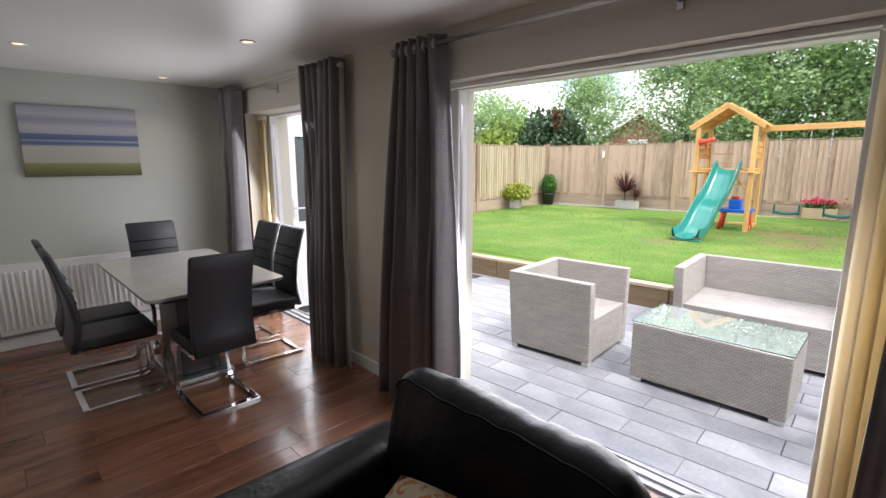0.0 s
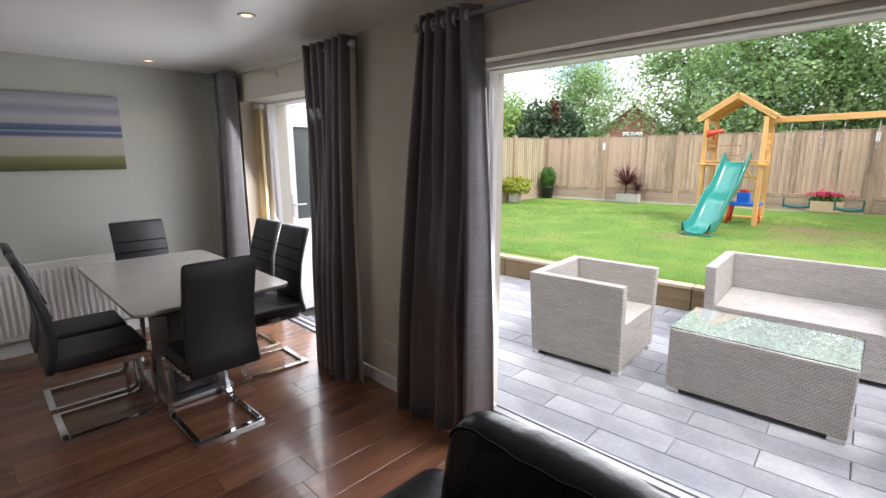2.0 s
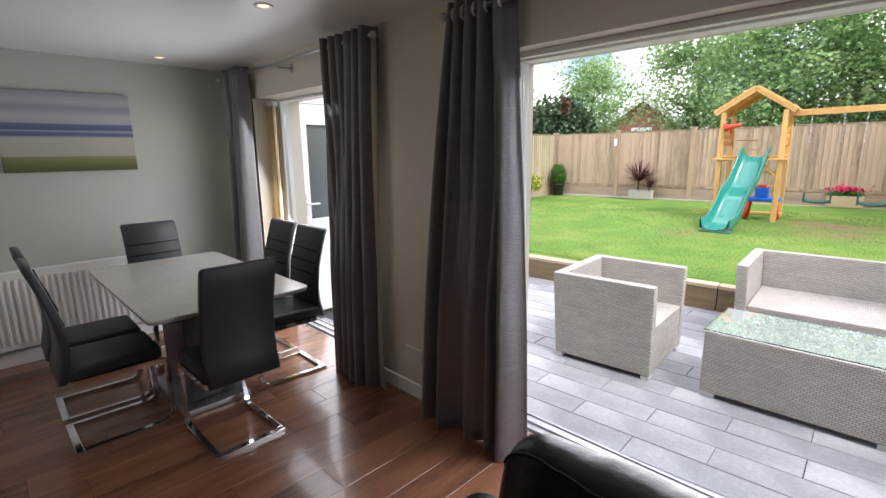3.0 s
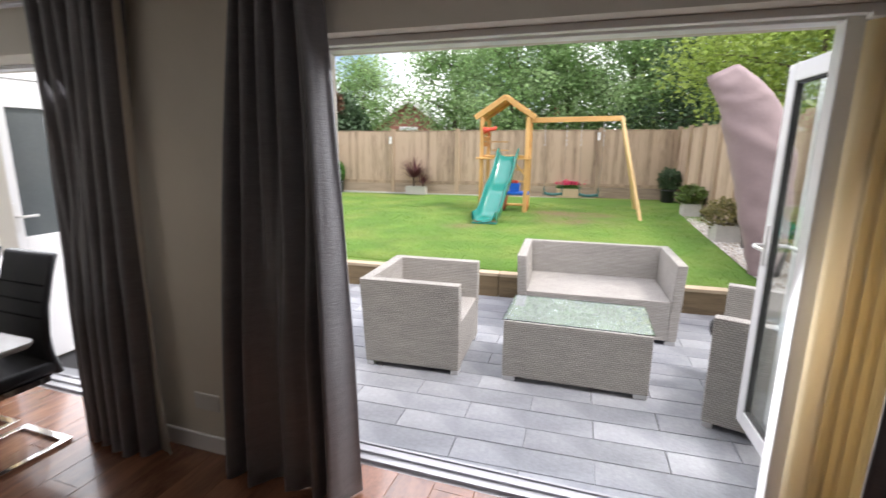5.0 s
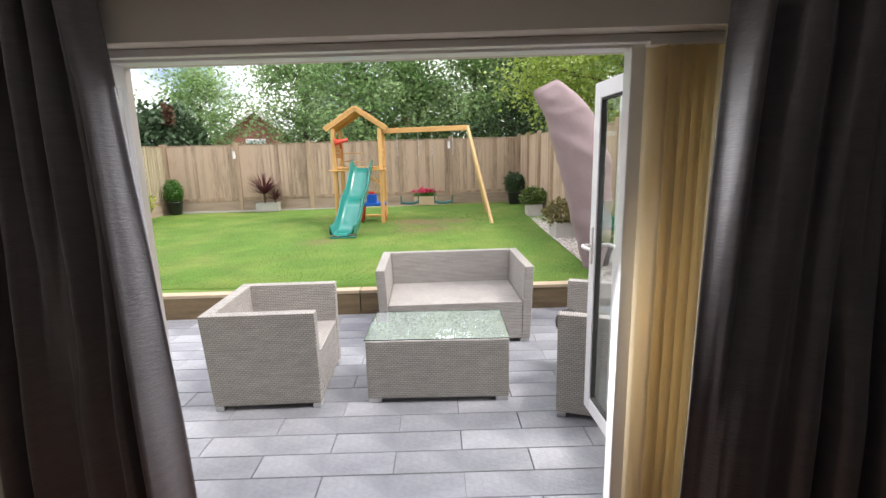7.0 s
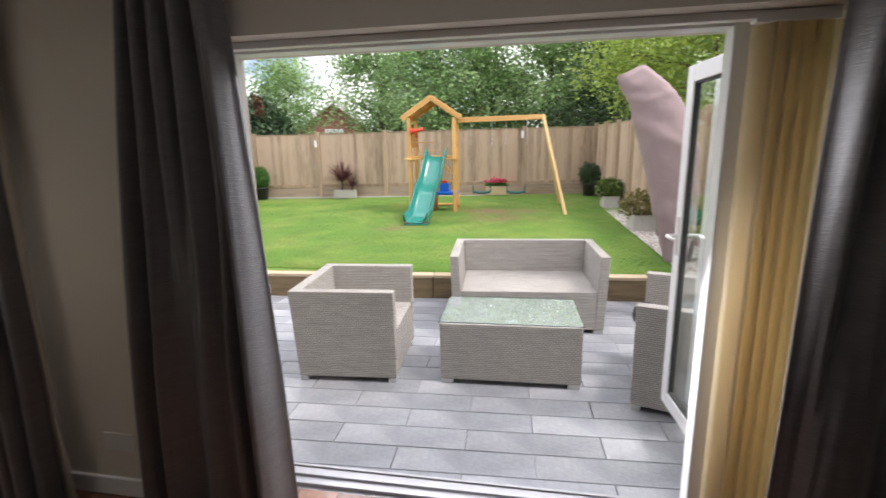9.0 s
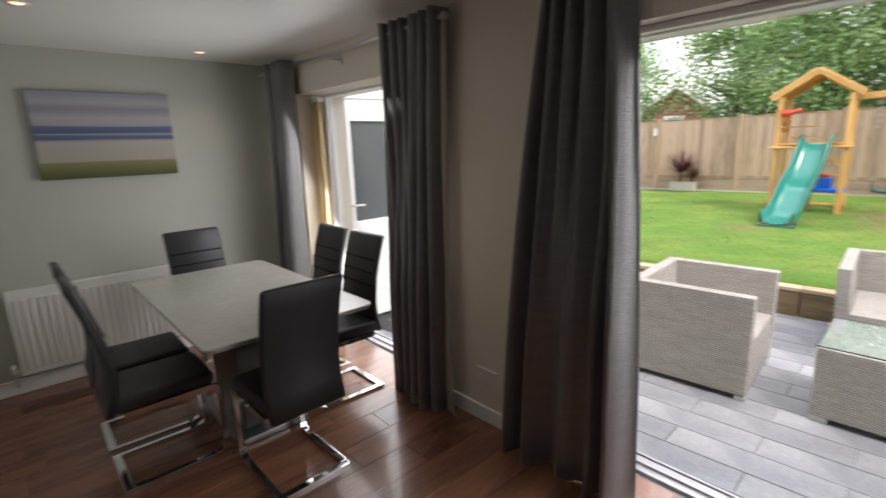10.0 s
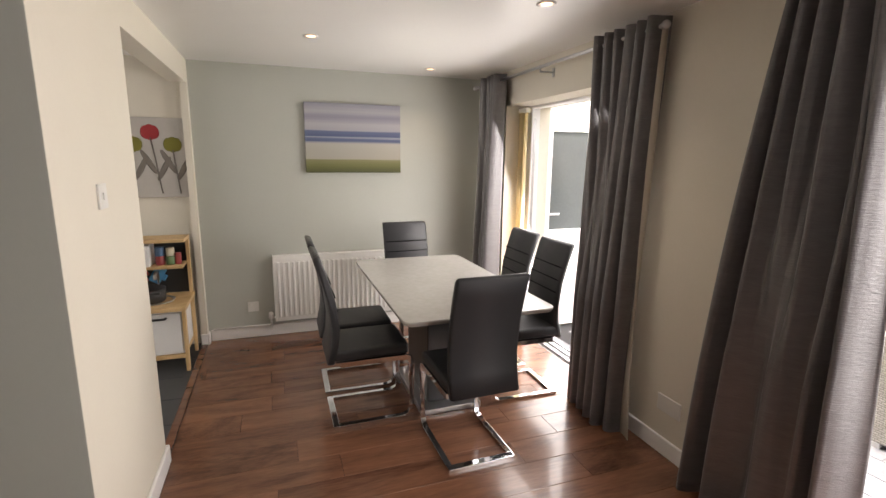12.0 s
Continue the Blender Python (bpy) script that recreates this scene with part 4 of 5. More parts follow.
# ---- patio ----
PZ = -0.16
bm = bmesh.new()
box(bm, -400, 400, YO - 0.3, 800, -1.2, PZ - 0.06)
structure("ground", bm, material("earth", (0.10, 0.09, 0.06), 0.95, var=0.3, scale=0.5), "bare ground under the garden")
patio_floor = tagged(new("patio"), "grey porcelain plank paving laid in offset rows", "patio", "", "structure")
PM = pose(-1.10, 3.735, PZ, 0, 0, 2.6)
bm = bmesh.new()
box(bm, -3.4, 4.2, -0.20, 3.05, -0.06, -0.008, m=PM)
part("jointing", bm, M_JOINT, patio_floor)
bm = bmesh.new()
box(bm, -0.3980, 0.3980, 0.0030, 0.2040, -0.02, 0.0, 0.0025, 1)
slab_mesh = finish(bm, "slab", M_SLAB)
for k in range(-2, 15):
    for i in range(-4, 6):
        x = 0.40 + 0.80 * i + (0.40 if k % 2 else 0.0)
        if not -3.4 < x < 4.2 or (k == -2 and not -0.2 < x < 1.2):
            continue
        ob = new("slab", slab_mesh)
        ob.parent = patio_floor
        ob.matrix_world = PM @ pose(x + random.uniform(-0.002, 0.002), 0.207 * k, random.uniform(-0.001, 0.001))

GM = pose(-1.40, 6.735, 0, 0, 0, 3.6)
edge = tagged(new("sleeper_edging"), "timber sleeper retaining edge between patio and lawn", "edging", "", "structure")
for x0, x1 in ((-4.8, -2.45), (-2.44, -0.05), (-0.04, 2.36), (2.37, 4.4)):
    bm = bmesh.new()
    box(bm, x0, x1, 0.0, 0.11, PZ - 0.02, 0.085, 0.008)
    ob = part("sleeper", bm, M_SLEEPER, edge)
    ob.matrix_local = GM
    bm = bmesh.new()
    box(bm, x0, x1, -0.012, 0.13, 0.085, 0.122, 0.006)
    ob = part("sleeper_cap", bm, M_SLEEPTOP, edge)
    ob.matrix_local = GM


# ---- lawn ----
def land(x, y):
    """Height of the garden behind the sleepers: a faint rise towards the far corner."""
    f = max(0.0, min(1.0, (y - 7.0) / 8.0))
    return 0.105 + f * (0.045 + 0.0075 * (x + 3.5))


bm = bmesh.new()
sheet(bm, [[(x, y, land(x, y) - 0.012) for x in np.linspace(-9.2, 2.6, 110)] for y in np.linspace(6.9, 17.0, 100)])
lawn = structure("lawn", bm, M_GRASS, "short mown green lawn", True)
lawn["category"] = "lawn"
# turf worn to soil below the swings and at the foot of the slide
wear = lawn.data.attributes.new("wear", "FLOAT", "POINT")
for i, v in enumerate(lawn.data.vertices):
    w = sum(math.exp(-((v.co.x - x) / sx) ** 2 - ((v.co.y - y) / sy) ** 2) for x, y, sx, sy in ((-1.35, 12.2, 0.5, 0.35), (-0.55, 12.2, 0.5, 0.4), (-2.75, 9.9, 0.35, 0.3), (-1.0, 11.2, 0.9, 0.5)))
    wear.data[i].value = max(0.0, min(1.0, w * (0.75 + 0.9 * noise.noise(v.co * 1.9))))
gn, gl = M_GRASS.node_tree.nodes, M_GRASS.node_tree.links
worn, soil = gn.new("ShaderNodeAttribute"), gn.new("ShaderNodeMixRGB")
worn.attribute_name = "wear"
soil.inputs["Color2"].default_value = rgb((0.16, 0.115, 0.055))
turf = gn["Principled BSDF"].inputs["Base Color"].links[0].from_socket
gl.new(worn.outputs["Fac"], soil.inputs["Fac"])
gl.new(turf, soil.inputs["Color1"])
gl.new(soil.outputs["Color"], gn["Principled BSDF"].inputs["Base Color"])
bm = bmesh.new()
sheet(bm, [[(x, 6.74 + 0.0629 * (x + 1.4) + 0.10 + d, 0.093) for x in np.linspace(-6.2, 3.0, 40)] for d in (0.0, 0.25)])
part("lawn_edge", bm, M_GRASS, lawn)
rng = np.random.default_rng(4)
count = 70000
d = rng.random(count) ** 2.6
yy = 6.95 + 7.0 * d
xx = rng.uniform(-8.6, 1.35, count)
ok = (yy > 6.86 + 0.0629 * (xx + 1.4)) & (xx < 1.32 + 0.012 * (12 - yy))
bare = np.exp(-(((xx + 0.55) / 0.75) ** 2 + ((yy - 11.9) / 0.45) ** 2))
ok &= rng.random(count) > bare * 0.75
xx, yy = xx[ok], yy[ok]
zz = np.array([land(a, b) for a, b in zip(xx, yy)]) - 0.014
size = 0.008 + 0.007 * rng.random(len(xx)) + 0.0006 * (yy - 7)
ang, lean = rng.uniform(0, 6.283, len(xx)), rng.uniform(0, 6.283, len(xx))
wd = 0.0042 + 0.0010 * (yy - 7)
v = np.empty((len(xx), 3, 3))
v[:, 0] = np.stack([xx - wd * np.cos(ang), yy - wd * np.sin(ang), zz], 1)
v[:, 1] = np.stack([xx + wd * np.cos(ang), yy + wd * np.sin(ang), zz], 1)
v[:, 2] = np.stack([xx + 0.8 * size * np.cos(lean), yy + 0.8 * size * np.sin(lean), zz + size], 1)
blades = new("grass", mesh_from("grass", v.reshape(-1, 3).tolist(), np.arange(3 * len(xx)).reshape(-1, 3).tolist(), M_BLADE))
tagged(blades, "short dense green grass blades of the lawn", "grass", "", "stuff")


# ---- fences ----
def fence(name, p0, p1, height, boards, posts, label, wood=M_FENCE):
    """Feather-edge boards on rails between posts, over a gravel board; z follows the ground at both ends."""
    t = thing(name, label, "fence")
    a, b = Vector(p0), Vector(p1)
    way = b - a
    length = way.length
    turn = math.degrees(math.atan2(way.y, way.x))
    rise = math.atan2(way.z, math.hypot(way.x, way.y))
    m = pose(*a, 0, 0, turn)
    slope = math.tan(rise)
    w = length / boards
    bm = bmesh.new()
    box(bm, 0.0, w * 1.12, -0.030, 0.004, 0.29, height, 0.002, 1)
    for v in bm.verts:
        if v.co.x > w * 0.5 and v.co.y < 0:
            v.co.y += 0.026
    mesh = finish(bm, "board", wood)
    for k in range(boards):
        ob = new("board", mesh)
        ob.parent = t
        ob.matrix_world = m @ pose(k * w, random.uniform(-0.002, 0.002), slope * k * w + random.uniform(-0.004, 0.004))
    for k in range(posts + 1):
        x = length * k / posts
        bm = bmesh.new()
        box(bm, x - 0.06, x + 0.06, -0.095, 0.0, 0.0, height + 0.08, 0.008)
        ob = part("post", bm, M_POST, t)
        ob.matrix_world = m @ pose(0, 0, slope * x)
        if k < posts:
            x1 = length * (k + 1) / posts
            bm = bmesh.new()
            box(bm, x + 0.056, x1 - 0.056, -0.058, -0.013, 0.0, 0.30, 0.004)
            ob = part("gravel_board", bm, M_GRAVELBOARD, t)
            ob.matrix_world = m @ pose(0, 0, slope * (x + x1) / 2)
            bm = bmesh.new()
            box(bm, x + 0.056, x1 - 0.056, -0.050, -0.031, 0.315, 0.40, 0.004)
            ob = part("low_rail", bm, M_POST, t)
            ob.matrix_world = m @ pose(0, 0, slope * (x + x1) / 2)
            bm = bmesh.new()
            box(bm, x + 0.03, x1 - 0.03, -0.03, 0.03, height, height + 0.03, 0.006)
            ob = part("capping", bm, M_POST, t)
            ob.matrix_world = m @ pose(0, 0, slope * (x + x1) / 2)
    return t


fence("fence", (-8.62, 15.05, 0.10), (1.50, 15.93, 0.17), 1.87, 92, 5, "weathered brown featherboard fence at the garden end")
fence("fence", (1.55, 15.93, 0.16), (2.25, 6.3, 0.06), 1.90, 84, 8, "weathered brown featherboard fence beside the gravel strip")
fence("fence", (-8.45, 6.0, 0.05), (-8.62, 15.03, 0.10), 1.87, 80, 5, "pale weathered featherboard fence along the lawn", M_FENCEPALE)


# ---- garden furniture ----
def wicker_seat(name, w, d, h, label, m, arm=0.085, seat=0.40):
    """Boxy wicker seat, front at -y: two arms, back, seat and four feet. The outer faces flare a little to the top."""
    t = thing(name, label, "garden sofa" if w > 1 else "garden armchair", "grey wicker garden set", m=m)

    def slab(nm, x0, x1, y0, y1, z0, z1, flare=(0, 0, 0)):
        bm = bmesh.new()
        box(bm, x0, x1, y0, y1, z0, z1, 0.010, 2)
        for v in bm.verts:
            f = max(0.0, (v.co.z - z0) / (z1 - z0)) ** 2
            v.co.x += (flare[0] if flare[0] else math.copysign(flare[2], v.co.x)) * f
            v.co.y += flare[1] * f if v.co.y > 0 else 0.0
        return part(nm, bm, M_WICKER, t)

    slab("arm", -w / 2, -w / 2 + arm, -d / 2, d / 2, 0.035, h, (-0.03, 0.03, 0))
    slab("arm", w / 2 - arm, w / 2, -d / 2, d / 2, 0.035, h, (0.03, 0.03, 0))
    slab("backrest", -w / 2 + arm, w / 2 - arm, d / 2 - arm, d / 2, 0.036, h - 0.001, (0, 0.03, 0.03))
    slab("seat", -w / 2 + arm - 0.012, w / 2 - arm + 0.012, -d / 2 + 0.005, d / 2 - arm + 0.012, 0.037, seat)
    for sx in (-1, 1):
        for sy in (-1, 1):
            block("foot", sx * (w / 2 - 0.05) - 0.045, sx * (w / 2 - 0.05) + 0.045, sy * (d / 2 - 0.035) - 0.03, sy * (d / 2 - 0.035) + 0.03, 0.0, 0.034, M_FOOT, t, 0.004)
    return t


wicker_seat("garden_sofa", 1.40, 0.86, 0.735, "two-seat light grey wicker garden sofa without cushions", pose(-0.385, 6.245, PZ, 0, 0, 4))
wicker_seat("garden_armchair", 0.80, 0.76, 0.72, "light grey wicker garden armchair without cushions", pose(-1.725, 5.06, PZ, 0, 0, 94))
wicker_seat("garden_armchair", 0.88, 0.80, 0.735, "light grey wicker garden armchair turned beside the door", pose(0.83, 4.86, PZ, 0, 0, -107))
ct = thing("coffee_table", "boxy grey wicker coffee table with a glass top", "coffee table", "grey wicker garden set", m=pose(-0.492, 5.065, PZ, 0, 0, 1.5))
block("body", -0.512, 0.512, -0.315, 0.30, 0.035, 0.478, M_WICKER, ct, 0.012)
M_TOPGLASS = glass_material("green_tinted_glass", (0.82, 0.94, 0.98))
for nd in M_TOPGLASS.node_tree.nodes:
    if "IOR" in nd.inputs:
        nd.inputs["IOR"].default_value = 1.75
block("glass_top", -0.518, 0.518, -0.32, 0.305, 0.481, 0.489, M_TOPGLASS, ct, 0.003, "tinted glass top").visible_shadow = False
for sx in (-1, 1):
    for sy in (-1, 1):
        block("foot", sx * 0.462 - 0.045, sx * 0.462 + 0.045, sy * 0.275 - 0.03, sy * 0.275 + 0.03, 0.0, 0.034, M_FOOT, ct, 0.004)
bm = bmesh.new()
bmesh.ops.create_uvsphere(bm, u_segments=20, v_segments=12, radius=0.10)
ball = tagged(part("ball", bm, M_DARK, None, "", True), "black play ball lying on the wicker armchair seat", "ball")
ball.location = (0.50, 5.02, PZ + 0.50)

# ---- parasol in its cover ----
par = thing("covered_parasol", "closed cantilever parasol in a taupe fabric cover", "parasol")
edges = [(0.47, 2.25, 0.70, 2.35, 0.025), (0.485, 2.20, 0.735, 2.335, 0.07), (0.545, 2.11, 0.87, 2.235, 0.12), (0.60, 2.00, 1.06, 2.03, 0.15), (0.72, 1.60, 1.25, 1.62, 0.16), (0.83, 1.20, 1.29, 1.20, 0.15), (0.93, 0.83, 1.28, 0.83, 0.12), (1.01, 0.50, 1.22, 0.50, 0.08)]
rings = []
bm = bmesh.new()
edges = [(a - 0.05, b - 0.07, c - 0.06, d - 0.07, e) for a, b, c, d, e in edges]
for i in range(57):
    f = min(6.999, i / 8)
    lo, hi, w = edges[int(f)], edges[int(f) + 1], f - int(f)
    xl, zl, xr, zr, thick = [p + (q - p) * w for p, q in zip(lo, hi)]
    ring = []
    for k in range(32):
        a = 2 * math.pi * k / 32
        c, s = math.cos(a), math.sin(a)
        ex, ey = math.copysign(abs(c) ** 0.8, c), math.copysign(abs(s) ** 0.8, s)
        x, z = (xl + xr) / 2 + (xr - xl) / 2 * ex, (zl + zr) / 2 + (zr - zl) / 2 * ex
        crease = 0.034 * noise.noise(Vector((5 * x + 3 * z, 2 * ey, 9 * z - 6 * x))) + 0.012 * abs(noise.noise(Vector((9 * x + 5 * z, 5.0, 4 * z + 3 * ey)))) + 0.034 * (1 - abs(math.sin(2.5 * x + 4.5 * z))) ** 4
        ring.append(bm.verts.new((x + 0.4 * crease * ex, 6.40 + thick * ey + crease * ey, z)))
    rings.append(ring)
for a, b in zip(rings, rings[1:]):
    for k in range(32):
        bm.faces.new((a[k], a[(k + 1) % 32], b[(k + 1) % 32], b[k]))
bm.faces.new(rings[0])
bm.faces.new(rings[-1][::-1])
cov = part("cover", bm, M_COVER, par, "", True)
bm = bmesh.new()
tube(bm, [(1.10, 6.40, 0.55), (1.12, 6.40, PZ + 0.05)], 0.03, 10)
part("pole", bm, M_DARK, par, "", True)
block("base", 0.86, 1.38, 6.15, 6.60, PZ, PZ + 0.05, M_DARK, par, 0.01)

# ---- climbing frame ----
TM = pose(-2.50, 12.10, 0.12, 0, 0, 5)
tower = thing("climbing_frame", "pine climbing tower with green slide and swing beam", "climbing frame", m=TM)


def timber(nm, a, b, w, dpt=None, parent=tower, mat=M_PINE, label=""):
    """A squared timber from a to b."""
    a, b = Vector(a), Vector(b)
    bm = bmesh.new()
    length = (b - a).length
    box(bm, -w / 2, w / 2, -(dpt or w) / 2, (dpt or w) / 2, 0, length, 0.005, 1)
    ob = part(nm, bm, mat, parent, label)
    ob.matrix_local = Matrix.Translation(a) @ (b - a).to_track_quat("Z", "Y").to_matrix().to_4x4()
    return ob


for x in (-0.50, 0.50):
    for y in (0.0, 1.05):
        timber("post", (x, y, 0), (x, y, 2.08), 0.085)
    timber("side_rail", (x, 0.0, 1.20), (x, 1.05, 1.20), 0.04, 0.12)
    timber("ground_rail", (x, 0.0, 0.05), (x, 1.05, 0.05), 0.05, 0.09)
    for z in (1.50, 1.62, 1.74):
        timber("side_board", (x, 0.0, z), (x, 1.05, z), 0.02, 0.10)
timber("front_rail", (-0.62, -0.05, 1.19), (0.60, -0.05, 1.19), 0.10, 0.035)
timber("back_rail", (-0.55, 1.10, 1.19), (0.55, 1.10, 1.19), 0.10, 0.035)
timber("ground_rail", (-0.5, 1.05, 0.05), (0.5, 1.05, 0.05), 0.09, 0.05)
for k in range(8):
    block("deck_board", -0.5, 0.5, 0.02 + 0.13 * k, 0.14 + 0.13 * k, 1.225, 1.25, M_PINE, tower, 0.003, "", 1)
for s in (-1, 1):
    for y in (-0.05, 1.10):
        timber("barge_board", (s * 0.66, y, 2.06), (0.0, y, 2.50), 0.035, 0.11)
    for k in range(7):
        f0, f1 = k / 7, (k + 1) / 7 + 0.02
        bm = bmesh.new()
        vs = [bm.verts.new((s * (0.66 * (1 - f)), y, 2.085 + 0.44 * f + dz)) for f, dz in ((f0, 0.018), (f1, 0.004)) for y in (-0.08, 1.13)]
        vs2 = [bm.verts.new((v.co.x, v.co.y, v.co.z - 0.018)) for v in vs]
        for q in ((0, 1, 3, 2),):
            bm.faces.new([vs[i] for i in q])
            bm.faces.new([vs2[i] for i in q[::-1]])
        for i, j in ((0, 1), (1, 3), (3, 2), (2, 0)):
            bm.faces.new((vs[i], vs[j], vs2[j], vs2[i]))
        part("roof_board", bm, M_PINE, tower)
for z in (0.35, 0.62, 0.90):
    timber("ladder_rung", (0.02, 1.06, z), (0.46, 1.06, z), 0.035)
timber("knee_brace", (0.46, 0.0, 0.85), (0.18, 0.0, 1.17), 0.06, 0.04)
for k in range(2):
    timber("infill_panel", (-0.42, 1.06, 1.36 + 0.2 * k), (-0.02, 1.06, 1.36 + 0.2 * k), 0.19, 0.02)
# slide
bm = bmesh.new()
line = [(0.02, 1.28), (-0.10, 1.26), (-0.30, 1.06), (-0.52, 0.80), (-0.72, 0.665), (-0.92, 0.60), (-1.10, 0.47), (-1.32, 0.25), (-1.52, 0.12), (-1.70, 0.085), (-1.90, 0.085)]
cross = [(-0.245, 0.0), (-0.25, 0.16), (-0.235, 0.185), (-0.215, 0.17), (-0.185, 0.05), (-0.12, 0.02), (0.0, 0.012), (0.12, 0.02), (0.185, 0.05), (0.215, 0.17), (0.235, 0.185), (0.25, 0.16), (0.245, 0.0)]
sheet(bm, [[(0.10 + 0.13 * y + 0.94 * cx, y, z - 0.05 + 1.12 * cz) for cx, cz in cross] for y, z in line])
sl = part("slide", bm, M_SLIDE, tower, "green moulded plastic wavy slide", True)
sol = sl.modifiers.new("thickness", "SOLIDIFY")
sol.thickness = 0.018
sub = sl.modifiers.new("smooth", "SUBSURF")
sub.levels = sub.render_levels = 2
bm = bmesh.new()
box(bm, -0.372, 0.108, -1.89, -1.62, -0.005, 0.03, 0.02, 2)
part("slide_foot", bm, M_SLIDE, sl)
# swing beam and legs
M_PALEPINE = wood_material("pale_round_pine", (0.74, 0.53, 0.26), (0.52, 0.34, 0.14), 0.6, "Z", 6.0, 0.05)
timber("swing_beam", (0.50, 0.45, 2.03), (2.47, 0.28, 2.06), 0.085, 0.11)
for x, y in ((2.86, -0.65), (3.02, 1.24)):
    timber("swing_leg", (2.45, 0.28, 2.10), (x, y, -0.02), 0.058, mat=M_PALEPINE)
for k, x in enumerate((1.10, 1.88)):
    sw = new("swing")
    sw.parent = tower
    sw["label"] = "green plastic swing seat on ropes"
    y = 0.40 - 0.06 * k
    bm = bmesh.new()
    grid = [[(x + 0.20 * u, y + 0.075 * v, 0.36 + 0.03 * abs(u) ** 2.6 + 0.012 * v * v) for u in np.linspace(-1, 1, 9)] for v in np.linspace(-1, 1, 5)]
    sheet(bm, grid)
    st = part("swing_seat", bm, M_SWING, sw, "", True)
    sol = st.modifiers.new("thickness", "SOLIDIFY")
    sol.thickness = 0.045
    for s in (-1, 1):
        bm = bmesh.new()
        tube(bm, [(x + 0.24 * s, y, 2.02), (x + 0.20 * s, y, 0.39)], 0.005, 6)
        part("rope", bm, M_ROPE, sw)
        bm = bmesh.new()
        tube(bm, [(x + 0.20 * s, y, 0.56), (x + 0.20 * s, y, 0.37)], 0.016, 6)
        part("rope_sleeve", bm, M_SWING, sw)
        bm = bmesh.new()
        for i in range(11):
            box(bm, x + 0.235 * s - 0.012 + 0.006 * (i % 2), x + 0.235 * s + 0.012 - 0.006 * (i % 2), y - 0.006, y + 0.006, 1.98 - 0.05 * i, 2.02 - 0.05 * i, 0.003, 1)
        part("chain", bm, M_STEEL, sw, "galvanised chain")
bm = bmesh.new()
tube(bm, [(-0.46, -0.06, 1.79), (-0.37, -0.06, 1.80), (-0.27, -0.05, 1.82), (-0.18, -0.04, 1.84)], 0.055, 12, radii=[0.085, 0.05, 0.035, 0.045])
tube(bm, [(-0.36, -0.05, 1.80), (-0.34, 0.0, 1.66)], 0.018, 8)
part("toy_telescope", bm, M_RED, tower, "red plastic toy telescope", True)

pt = thing("play_table", "blue and red plastic play table under the tower", "play table", m=pose(-2.30, 12.45, 0.13, 0, 0, 5))
block("table_top", -0.25, 0.33, -0.22, 0.22, 0.36, 0.43, M_BLUE, pt, 0.03, "", 3)
block("tub", -0.10, 0.12, -0.12, 0.10, 0.43, 0.62, M_BLUE, pt, 0.02, "blue tub", 3)
block("tub_lid", -0.06, 0.08, -0.08, 0.06, 0.62, 0.68, M_RED, pt, 0.015)
for x in (-0.18, 0.24):
    for y in (-0.16, 0.16):
        bm = bmesh.new()
        tube(bm, [(x, y, 0.37), (x + (0.05 if x > 0 else -0.05), y, 0.0)], 0.035, 8)
        part("leg", bm, M_RED, pt, "red plastic leg", True)


# ---- planting ----
def leaf_cloud(points, size, rng, flat=0.5, long=1.6):
    """Four-sided leaves at the points, each turned its own way. Gives vertices and faces."""
    n = len(points)
    a = rng.normal(size=(n, 3))
    a[:, 2] *= flat
    a /= np.linalg.norm(a, axis=1)[:, None]
    b = np.cross(a, rng.normal(size=(n, 3)))
    b /= np.linalg.norm(b, axis=1)[:, None] + 1e-9
    s = size * rng.uniform(0.6, 1.3, n)[:, None]
    p = np.asarray(points)
    v = np.stack([p - a * s * long / 2, p + b * s / 2, p + a * s * long / 2, p - b * s / 2], 1)
    return v.reshape(-1, 3).tolist(), np.arange(4 * n).reshape(-1, 4).tolist()


